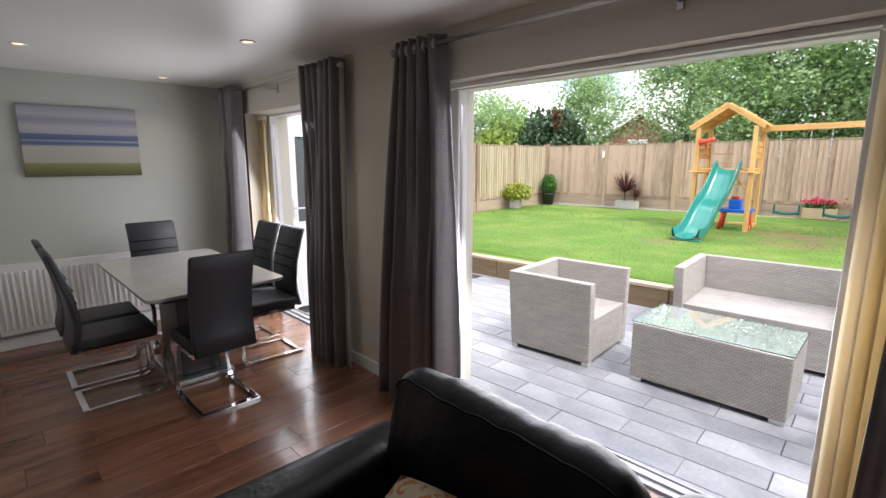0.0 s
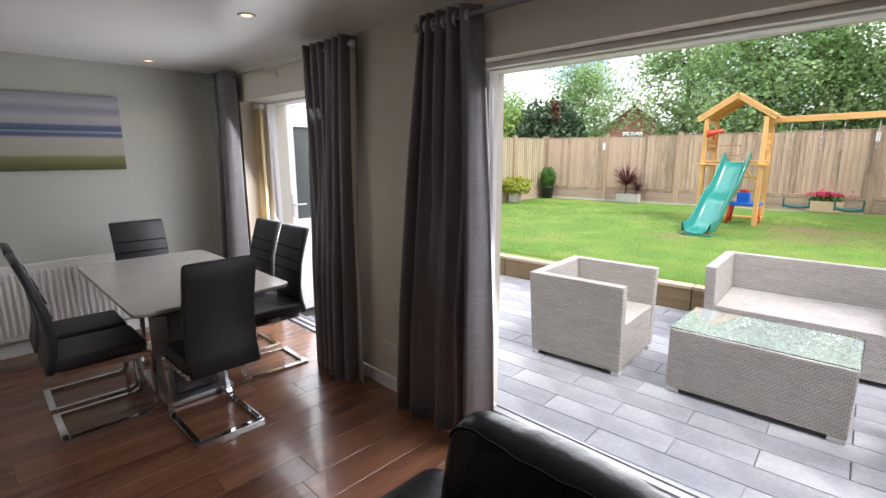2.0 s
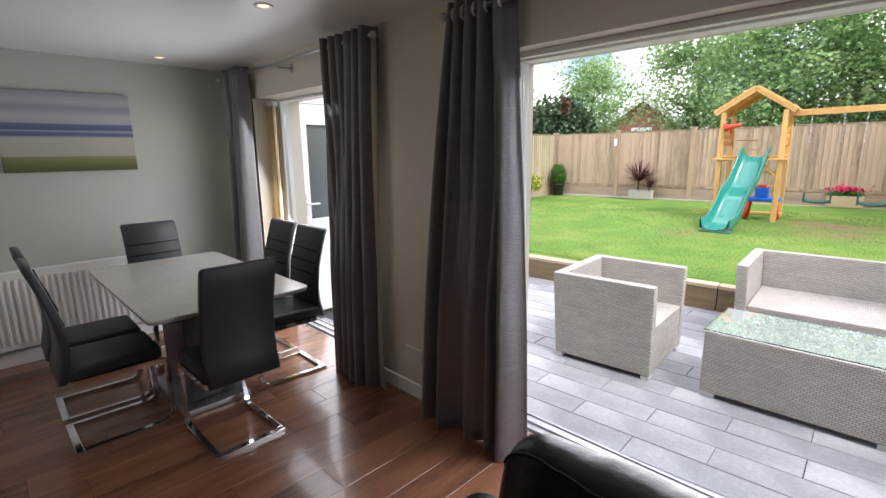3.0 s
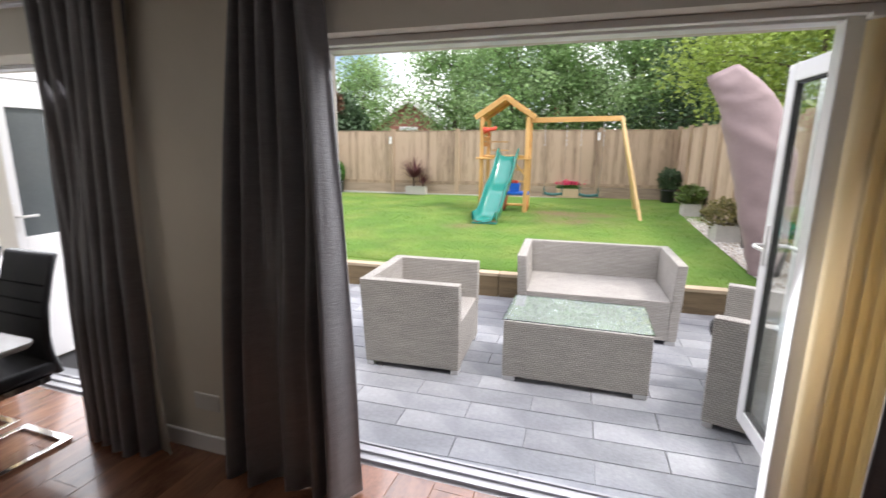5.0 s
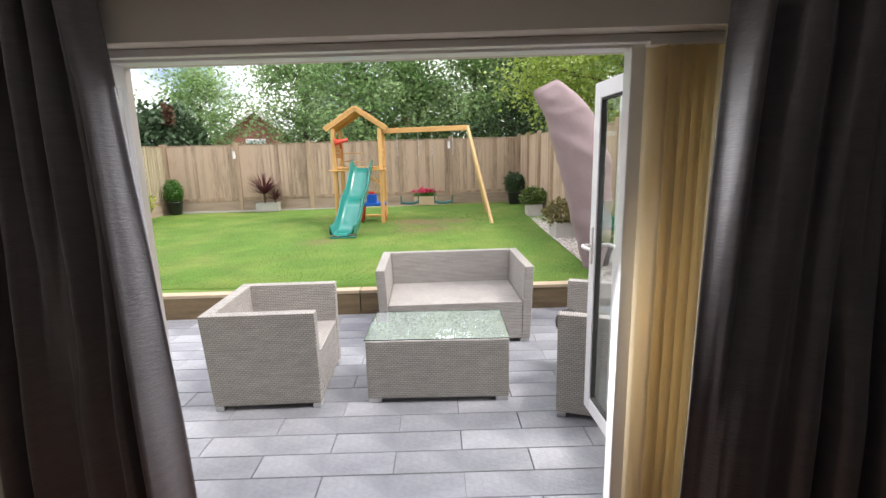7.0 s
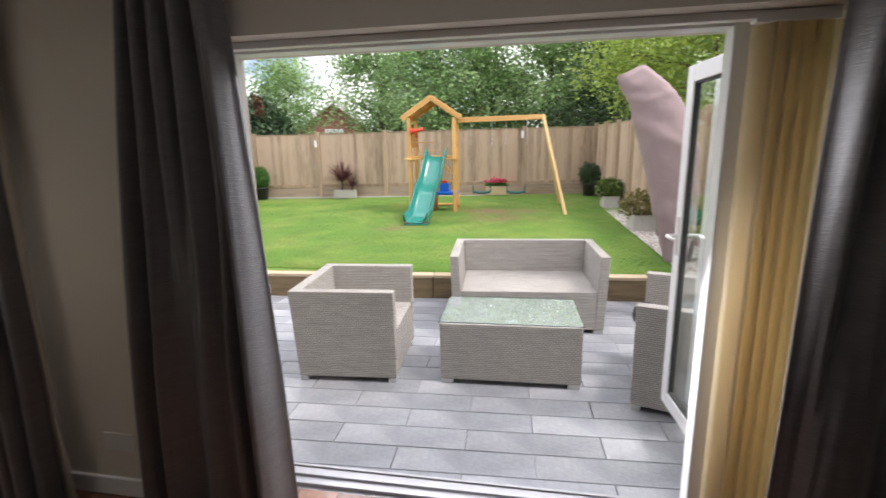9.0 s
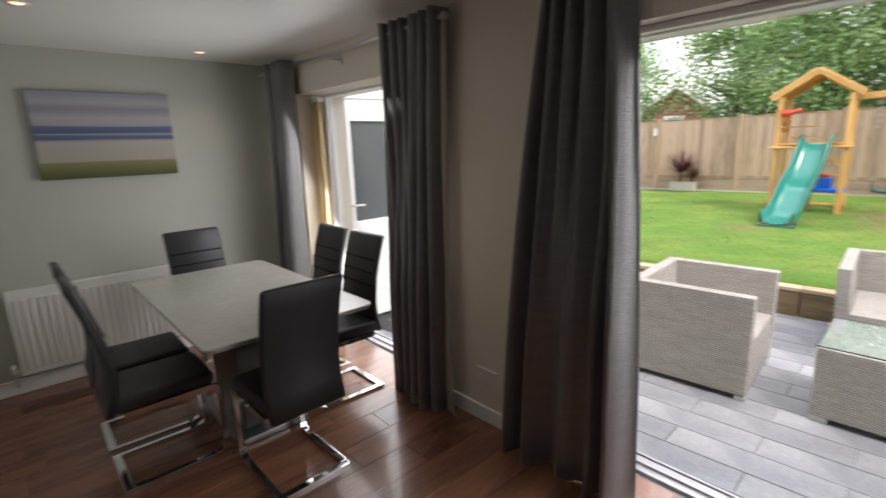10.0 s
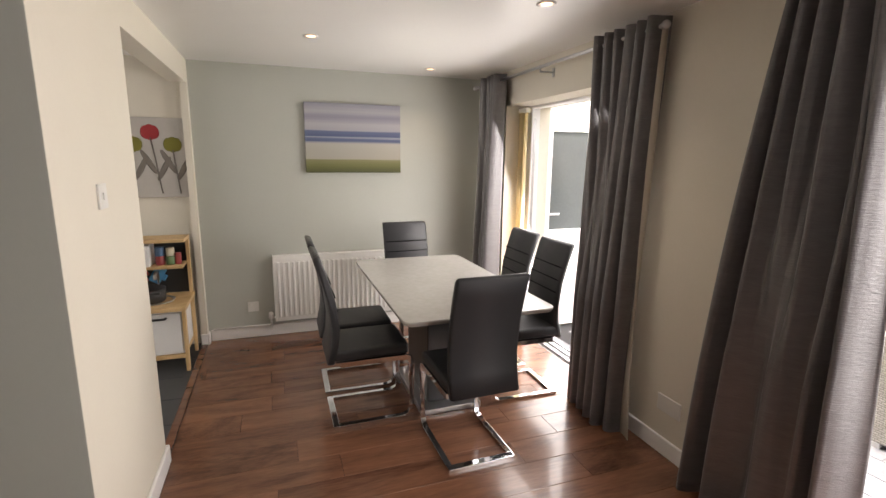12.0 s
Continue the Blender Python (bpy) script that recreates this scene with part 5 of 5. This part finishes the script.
def tree(name, at, height, radius, seed, leaves, size, leaf_mat, label, low=0.25, limbs=9, trunk=0.12, lean=0.0):
    """A tapered trunk with bent limbs and twigs, and a crown of leaf clumps along them, uneven and full of gaps."""
    t = thing(name, label, "tree", "trees behind the fence", m=pose(*at))
    rng = np.random.default_rng(seed)
    bm = bmesh.new()
    top = height * 0.92
    stem = [(lean * f * f + 0.15 * math.sin(3 * f + seed), 0.12 * math.sin(2.3 * f + seed * 2), top * f) for f in np.linspace(0, 1, 8)]
    tube(bm, stem, trunk, 8, radii=[trunk * (1.1 - 0.95 * f) for f in np.linspace(0, 1, 8)])
    tips = []
    for k in range(limbs):
        f = low + (0.95 - low) * (k + rng.random() * 0.6) / limbs
        base = Vector(stem[min(7, int(f * 7))])
        ang = 2.4 * k + rng.uniform(-0.5, 0.5)
        reach = radius * rng.uniform(0.65, 1.1) * math.sin(math.pi * min(0.95, 0.25 + 0.72 * f)) ** 0.6
        up = height * rng.uniform(0.05, 0.16)
        pts = [base + Vector((math.cos(ang) * reach * u, math.sin(ang) * reach * u, up * (u ** 0.7) + 0.08 * math.sin(5 * u + k))) for u in (0, 0.3, 0.65, 1.0)]
        tube(bm, pts, 0.04, 6, radii=[trunk * 0.42 * (1 - 0.85 * u) for u in (0, 0.3, 0.65, 1.0)])
        tips += [(pts[2], 0.8), (pts[3], 1.0), ((pts[1] + pts[2]) / 2, 0.7)]
        for s in range(3):
            u = 0.45 + 0.2 * s
            q = base + (pts[3] - base) * u
            e = q + Vector((rng.normal() * 0.35 * radius, rng.normal() * 0.35 * radius, rng.normal() * 0.22 * radius))
            tube(bm, [q, (q + e) / 2 + Vector((0, 0, 0.05)), e], 0.012, 4, radii=[0.016, 0.012, 0.005])
            tips.append((e, 0.8))
    tips.append((Vector(stem[-1]), 0.9))
    part("trunk", bm, M_BARK, t, "", True)
    pick = rng.integers(0, len(tips), leaves)
    centre = np.array([tips[i][0] for i in pick])
    spread = np.array([tips[i][1] for i in pick])[:, None] * radius * 0.26
    pts = centre + rng.normal(size=(leaves, 3)) * spread * np.array([1, 1, 0.7])
    part_ob = new("crown", mesh_from("crown", *leaf_cloud(pts, size, rng), leaf_mat))
    part_ob.parent = t
    return t


for k, (x, y, h, r, n, lo) in enumerate(((-11.6, 22.5, 6.6, 1.9, 3300, 0.36), (-7.0, 23.0, 9.0, 2.2, 4800, 0.34), (-4.2, 21.0, 9.5, 2.2, 6000, 0.18), (-1.9, 22.0, 10.0, 2.3, 6000, 0.15), (0.4, 21.2, 9.6, 2.2, 6000, 0.15), (2.6, 22.5, 10.0, 2.4, 6000, 0.15), (5.0, 20.5, 9.0, 2.3, 7000, 0.12), (-3.0, 26.0, 11.0, 2.8, 3500, 0.1), (1.5, 26.0, 11.5, 2.8, 3500, 0.1))):
    tree("tree", (x, y, 0.0), 0.84 * h, r, 11 + k, int(n * 2.9), 0.092, M_LEAF, "tall green broadleaf tree with open airy crown", lo, 11, 0.11 + 0.01 * (k % 3), (-1) ** k * 0.4)
tree("tree", (3.9, 13.4, 0.0), 6.0, 2.1, 41, 26000, 0.066, M_LEAFBRIGHT, "bright yellow-green tree with large leaves", 0.40, 11, 0.10, -0.3)
tree("tree", (2.6, 19.0, 0.0), 6.5, 1.6, 42, 16000, 0.075, M_LEAFDARK, "dark dense evergreen tree behind the fence", 0.1, 12, 0.12)
tree("tree", (-13.6, 18.5, 0.0), 4.6, 2.0, 43, 14000, 0.085, M_LEAF, "light green shrubby tree beyond the fence", 0.15, 10, 0.08)


def bush(name, at, rx, ry, rz, seed, leaves, size, mat, label, category="bush", stems=9, group=""):
    """A rounded shrub: thin stems and a shell of small leaves with an uneven outline."""
    t = thing(name, label, category, group, m=pose(*at))
    rng = np.random.default_rng(seed)
    bm = bmesh.new()
    for k in range(stems):
        a = 2.4 * k
        tube(bm, [(0.02 * math.cos(a), 0.02 * math.sin(a), 0), (rx * 0.3 * math.cos(a), ry * 0.3 * math.sin(a), rz * 0.6), (rx * 0.6 * math.cos(a), ry * 0.6 * math.sin(a), rz * 1.3)], 0.01, 5, radii=[0.014, 0.009, 0.004])
    part("stems", bm, M_BARK, t)
    d = rng.normal(size=(leaves, 3))
    d /= np.linalg.norm(d, axis=1)[:, None]
    lump = np.array([1 + (0.16 if category == "bush" else 0.30) * noise.noise(Vector(q * 2.6 + seed)) for q in d])[:, None]
    p = d * np.array([rx, ry, rz]) * lump * rng.uniform(0.55, 1.06, leaves)[:, None] + np.array([0, 0, rz])
    ob = new("foliage", mesh_from("foliage", *leaf_cloud(p, size, rng, 0.9, 1.5), mat))
    ob.parent = t
    return t


bush("hedge_shrub", (-9.7, 16.9, 0.1), 1.45, 1.0, 1.65, 51, 9000, 0.11, M_LEAFDARK, "large dark evergreen shrub above the fence")
bush("hedge_shrub", (-12.2, 17.4, 0.1), 1.6, 1.0, 1.55, 52, 6000, 0.12, M_LEAFBRIGHT, "light green shrub above the fence")
rng = np.random.default_rng(53)
d = rng.normal(size=(150, 3)) * np.array([0.07, 0.07, 0.16])
dead = new("dead_foliage", mesh_from("dead_foliage", *leaf_cloud(d, 0.12, rng), M_RUST))
dead.location = (-8.9, 15.98, 2.95)
tagged(dead, "rust brown dead spray of foliage on the evergreen", "foliage", "", "stuff")


def pot(name, at, r0, r1, h, mat, label):
    t = thing(name, label, "plant pot", m=pose(*at))
    bm = bmesh.new()
    lathe(bm, [(r0, 0), (r0 + 0.005, 0.01), (r1 * 0.98, h * 0.9), (r1 + 0.012, h * 0.92), (r1 + 0.012, h), (r1 - 0.012, h), (r1 - 0.02, h - 0.04)], 22)
    part("pot", bm, mat, t, "", True)
    bm = bmesh.new()
    lathe(bm, [(r1 - 0.02, h - 0.05), (r1 - 0.022, h - 0.035)], 18)
    part("soil", bm, M_UNDER, t)
    return t


def square_planter(name, at, w, d, h, mat, label, turn=0.0):
    t = thing(name, label, "planter", m=pose(*at, 0, 0, turn))
    for nm, a in (("front", (-w / 2, w / 2, -d / 2, -d / 2 + 0.04)), ("back", (-w / 2, w / 2, d / 2 - 0.04, d / 2)), ("side", (-w / 2, -w / 2 + 0.04, -d / 2 + 0.041, d / 2 - 0.041)), ("side", (w / 2 - 0.04, w / 2, -d / 2 + 0.041, d / 2 - 0.041))):
        block(nm, a[0], a[1], a[2], a[3], 0, h, mat, t, 0.006)
    block("soil", -w / 2 + 0.041, w / 2 - 0.041, -d / 2 + 0.041, d / 2 - 0.041, 0.02, h - 0.03, M_UNDER, t)
    return t


G = land
pot("round_pot", (-8.28, 14.72, G(-8.28, 14.7)), 0.15, 0.20, 0.36, M_BLACKPOT, "black tapered pot holding a clipped box cone")
bush("box_plant", (-8.28, 14.72, 0.40), 0.24, 0.24, 0.34, 61, 2600, 0.035, M_BOX, "clipped bright green box cone in a black pot", "plant")
square_planter("stone_planter", (-8.25, 12.9, G(-8.2, 12.9)), 0.26, 0.26, 0.26, M_STONE, "small square pale stone planter", 4)
bush("leafy_shrub", (-8.25, 12.9, 0.34), 0.50, 0.40, 0.26, 62, 1500, 0.05, M_YELLOWLEAF, "yellow-green shrub in a stone planter", "plant")
square_planter("stone_planter", (-5.72, 14.95, G(-5.7, 14.9)), 0.62, 0.26, 0.24, M_STONE, "long pale stone trough by the fence", 5)
cord = thing("cordyline", "burgundy spiky cordyline in a stone trough", "plant", m=pose(-5.76, 14.95, 0.34))
rng = np.random.default_rng(63)
for base, n, ln in ((Vector((-0.05, 0, 0.28)), 130, 0.74), (Vector((0.26, 0, 0.12)), 60, 0.46)):
    bm = bmesh.new()
    tube(bm, [(base.x, 0, 0), (base.x, 0, base.z)], 0.025, 6)
    part("stem", bm, M_BARK, cord)
    vs, fs = [], []
    for k in range(n):
        d = Vector((rng.normal(), rng.normal(), abs(rng.normal()) * 0.9 + 0.15)).normalized()
        s = d.cross(Vector((0, 0, 1))).normalized() * 0.012
        mid, tip = base + d * ln * 0.5 + Vector((0, 0, 0.02)), base + d * ln - Vector((0, 0, 0.06))
        i = len(vs)
        vs += [base - s * 0.6, base + s * 0.6, mid + s, mid - s, tip]
        fs += [(i, i + 1, i + 2, i + 3), (i + 3, i + 2, i + 4)]
    ob = new("leaf_rosette", mesh_from("leaf_rosette", [tuple(q) for q in vs], fs, M_CORDY))
    ob.parent = cord
square_planter("buff_planter", (-1.28, 15.55, G(-1.2, 15.5)), 0.66, 0.28, 0.25, M_TERRA, "buff rectangular planter of flowers", 5)
bush("flowering_plant", (-1.28, 15.55, 0.38), 0.32, 0.14, 0.08, 64, 700, 0.04, M_BOX, "low green bedding plant with pink flowers", "plant")
rng = np.random.default_rng(65)
p = rng.normal(size=(260, 3)) * np.array([0.15, 0.06, 0.03]) + np.array([-1.28, 15.52, 0.57])
tagged(new("flowers", mesh_from("flowers", *leaf_cloud(p, 0.05, rng, 1, 1), M_PINKFLOWER)), "cluster of bright pink flowers in the planter", "flowers", "", "stuff")
pot("round_pot", (1.28, 15.2, G(1.28, 15.2)), 0.15, 0.19, 0.32, M_BLACKPOT, "black pot holding a rounded evergreen")
bush("round_evergreen", (1.28, 15.2, 0.44), 0.26, 0.25, 0.31, 66, 2600, 0.04, M_LEAFDARK, "rounded dark evergreen shrub in a pot", "plant")
square_planter("stone_planter", (1.46, 12.85, 0.13), 0.34, 0.34, 0.28, M_STONE, "square pale stone planter on the gravel", 4)
bush("leafy_shrub", (1.46, 12.85, 0.36), 0.31, 0.29, 0.22, 67, 1000, 0.055, M_MOUND, "olive green mounded shrub in a stone planter", "plant")
square_planter("stone_planter", (1.52, 9.95, 0.12), 0.36, 0.40, 0.28, M_STONE, "square pale stone planter beside the lawn", 4)
bush("leafy_shrub", (1.52, 9.95, 0.34), 0.36, 0.34, 0.24, 68, 1500, 0.035, M_OLIVE, "feathery brown-green shrub in a stone planter", "plant")
pot("round_pot", (1.52, 7.75, 0.10), 0.13, 0.19, 0.42, M_BLACKPOT, "tall black glazed pot by the lawn edge")
bush("box_plant", (1.52, 7.75, 0.48), 0.20, 0.20, 0.20, 69, 1500, 0.035, M_BOX, "clipped green box plant in a tall pot", "plant")
pot("round_pot", (1.78, 9.35, 0.10), 0.14, 0.18, 0.34, M_BLACKPOT, "black pot against the fence")

bm = bmesh.new()
sheet(bm, [[(x + 0.012 * (12 - y), y, 0.128 + 0.02 * (y - 7) / 9) for x in np.linspace(1.30, 1.95, 4)] for y in np.linspace(6.95, 15.8, 12)])
gs = structure("gravel_bed", bm, M_GRAVEL, "white gravel border between lawn and fence")
rng = np.random.default_rng(71)
n = 5200
gy = 6.95 + 8.8 * rng.random(n)
gx = 1.31 + 0.60 * rng.random(n) + 0.012 * (12 - gy)
gz = 0.13 + 0.02 * (gy - 7) / 9
vs, fs = [], []
octa = np.array([(1, 0, 0), (0, 1, 0), (-1, 0, 0), (0, -1, 0), (0, 0, 0.7), (0, 0, -0.7)])
for x, y, z in zip(gx, gy, gz):
    i = len(vs)
    s = rng.uniform(0.012, 0.026)
    c, q = math.cos(x * 999), math.sin(x * 999)
    vs += [(x + s * (a * c - b * q), y + s * (a * q + b * c) * 0.8, z + s * e) for a, b, e in octa]
    fs += [(i, i + 1, i + 4), (i + 1, i + 2, i + 4), (i + 2, i + 3, i + 4), (i + 3, i, i + 4)]
tagged(new("gravel", mesh_from("gravel", vs, fs, M_GRAVEL)), "loose white gravel stones of the border", "gravel", "", "stuff")
bm = bmesh.new()
for x0, y0, x1, y1 in ((-8.5, 14.9, 1.3, 15.75),):
    box(bm, 0, math.hypot(x1 - x0, y1 - y0), -0.06, 0.0, 0, 0.06, m=pose(x0, y0, 0.10, 0, 0, 5))
structure("edging_strip", bm, M_STONE, "pale stone strip at the foot of the fence")

# ---- lamps on the fence posts ----
for x, y, z in ((-6.62, 15.10, 1.75), (-0.56, 15.64, 1.90)):
    t = thing("fence_light", "small white solar light on a fence post", "garden light", "fence lights")
    block("housing", x - 0.035, x + 0.035, y - 0.05, y, z - 0.13, z + 0.06, M_WHITE, t, 0.01)
    block("lamp_cap", x - 0.04, x + 0.04, y - 0.065, y, z + 0.06, z + 0.085, M_STEEL, t, 0.006)


# ---- houses ----
def house(name, at, turn, w, d, eaves, ridge, label):
    """A brick house with a gable to the front, tiled roof, white barge boards and a window."""
    t = thing(name, label, "house", m=pose(*at, 0, 0, turn))
    bm = bmesh.new()
    outline = [(-w / 2, 0), (w / 2, 0), (w / 2, eaves), (0, ridge), (-w / 2, eaves)]
    f, b = [bm.verts.new((x, 0, z)) for x, z in outline], [bm.verts.new((x, d, z)) for x, z in outline]
    bm.faces.new(f)
    bm.faces.new(b[::-1])
    for k in range(5):
        bm.faces.new((f[k], b[k], b[(k + 1) % 5], f[(k + 1) % 5]))
    part("wall", bm, M_BRICK, t)
    for s in (-1, 1):
        ang = math.degrees(math.atan2(ridge - eaves, w / 2))
        length = math.hypot(w / 2, ridge - eaves) + 0.35
        bm = bmesh.new()
        box(bm, -0.02, length, -0.3, d + 0.3, 0.03, 0.13, m=pose(0, 0, ridge + 0.02, 0, ang if s > 0 else 180 - ang, 0) if s > 0 else pose(0, d, ridge + 0.02, 0, ang, 180))
        part("roof", bm, M_ROOF, t)
        bm = bmesh.new()
        ends = [(0, ridge + 0.22), (s * (w / 2 + 0.35), eaves - 0.02), (s * (w / 2 + 0.35), eaves - 0.38), (0, ridge - 0.14)]
        near, far = [bm.verts.new((x, -0.46, z)) for x, z in ends], [bm.verts.new((x, -0.34, z)) for x, z in ends]
        bm.faces.new(near if s > 0 else near[::-1])
        bm.faces.new(far[::-1] if s > 0 else far)
        for k in range(4):
            bm.faces.new((near[k], far[k], far[(k + 1) % 4], near[(k + 1) % 4]))
        bmesh.ops.recalc_face_normals(bm, faces=bm.faces)
        part("barge_board", bm, M_WHITE, t, "white barge board")
    win = block("window", -0.6, 0.6, -0.05, 0.02, eaves - 1.3, eaves - 0.1, M_WHITE, t, 0.01)
    block("pane", -0.52, 0.52, -0.062, -0.052, eaves - 1.22, eaves - 0.18, M_GLASS, win)
    return t


house("house", (-13.2, 32.4, 0.0), 25, 4.6, 8.0, 2.95, 4.6, "distant red brick house with white barge boards")
house("house", (-3.6, 40.0, 0.0), 5, 5.0, 8.0, 3.6, 5.1, "distant red brick house with tiled gable roof")

# ---- side wing of the house, seen by the dining doors ----
bm = bmesh.new()
box(bm, -6.5, -4.46, YO + 0.002, 3.64, PZ, 2.6)
box(bm, -6.5, -4.46, 4.58, 6.2, PZ, 2.6)
box(bm, -6.5, -4.46, 3.64, 4.58, 2.06, 2.6)
structure("wall_wing", bm, M_RENDER, "white rendered side wing of the house")
bd = tagged(new("door_3"), "white uPVC back door with half-height glass", "door", "", "structure")
bm = bmesh.new()
for a in ((3.64, 3.70, PZ, 2.06), (4.52, 4.58, PZ, 2.06), (3.70, 4.52, 2.0, 2.06)):
    box(bm, -4.52, -4.44, a[0], a[1], a[2], a[3], 0.005)
part("door_frame", bm, M_UPVC, bd)
bm = bmesh.new()
for a in ((3.70, 3.80, PZ + 0.03, 2.0), (4.42, 4.52, PZ + 0.03, 2.0), (3.80, 4.42, PZ + 0.03, 0.86), (3.80, 4.42, 1.80, 2.0)):
    box(bm, -4.50, -4.45, a[0], a[1], a[2], a[3], 0.005)
part("door_panel", bm, M_UPVC, bd)
bm = bmesh.new()
box(bm, -4.485, -4.475, 3.80, 4.42, 0.86, 1.80)
part("pane", bm, material("obscured_dark_glass", (0.10, 0.115, 0.12), 0.12, var=0.2, scale=3, spec=0.6), bd, "dark obscured glass pane")
bm = bmesh.new()
box(bm, -4.452, -4.436, 3.735, 3.765, 0.90, 1.12, 0.004)
tube(bm, [(-4.44, 3.75, 1.02), (-4.40, 3.75, 1.02), (-4.395, 3.78, 1.02), (-4.395, 3.87, 1.02)], 0.010)
part("lever_handle", bm, M_WHITE, bd, "white lever door handle", True)
bm = bmesh.new()
box(bm, -5.0, 3.2, YO - 0.02, YO + 0.12, 2.5, 2.62)
structure("roof_fascia", bm, M_WHITE, "white fascia board over the garden doors")

# ---- laminate planks ----
bm = bmesh.new()
box(bm, 0.0006, 0.1914, 0.0006, 1.2094, -0.013, 0.0, 0.0016, 1)
plank = finish(bm, "plank", M_PLANK)
rows = int((3.0 - WX) / 0.192)
for i in range(rows + 1):
    x0 = WX + 0.004 + 0.192 * i
    if x0 > 2.8:
        continue
    low = 0.70 if x0 < -2.95 else (0.716 if x0 < -2.04 else -2.45)
    top = 3.33 if (-4.2 < x0 < -2.75 or -1.65 < x0 < 0.35) else YI - 0.001
    start = random.uniform(0, 1.21)
    edges = [top]
    e = top - start
    while e > low:
        if top - e > 0.05:
            edges.append(e)
        e -= 1.21
    edges.append(low)
    for a, b in zip(edges, edges[1:]):
        if a - b < 0.03:
            continue
        ob = new("plank", plank)
        ob.parent = floor
        ob.location, ob.scale = (x0, b, random.uniform(-0.0004, 0.0)), (1, (a - b) / 1.21, 1)
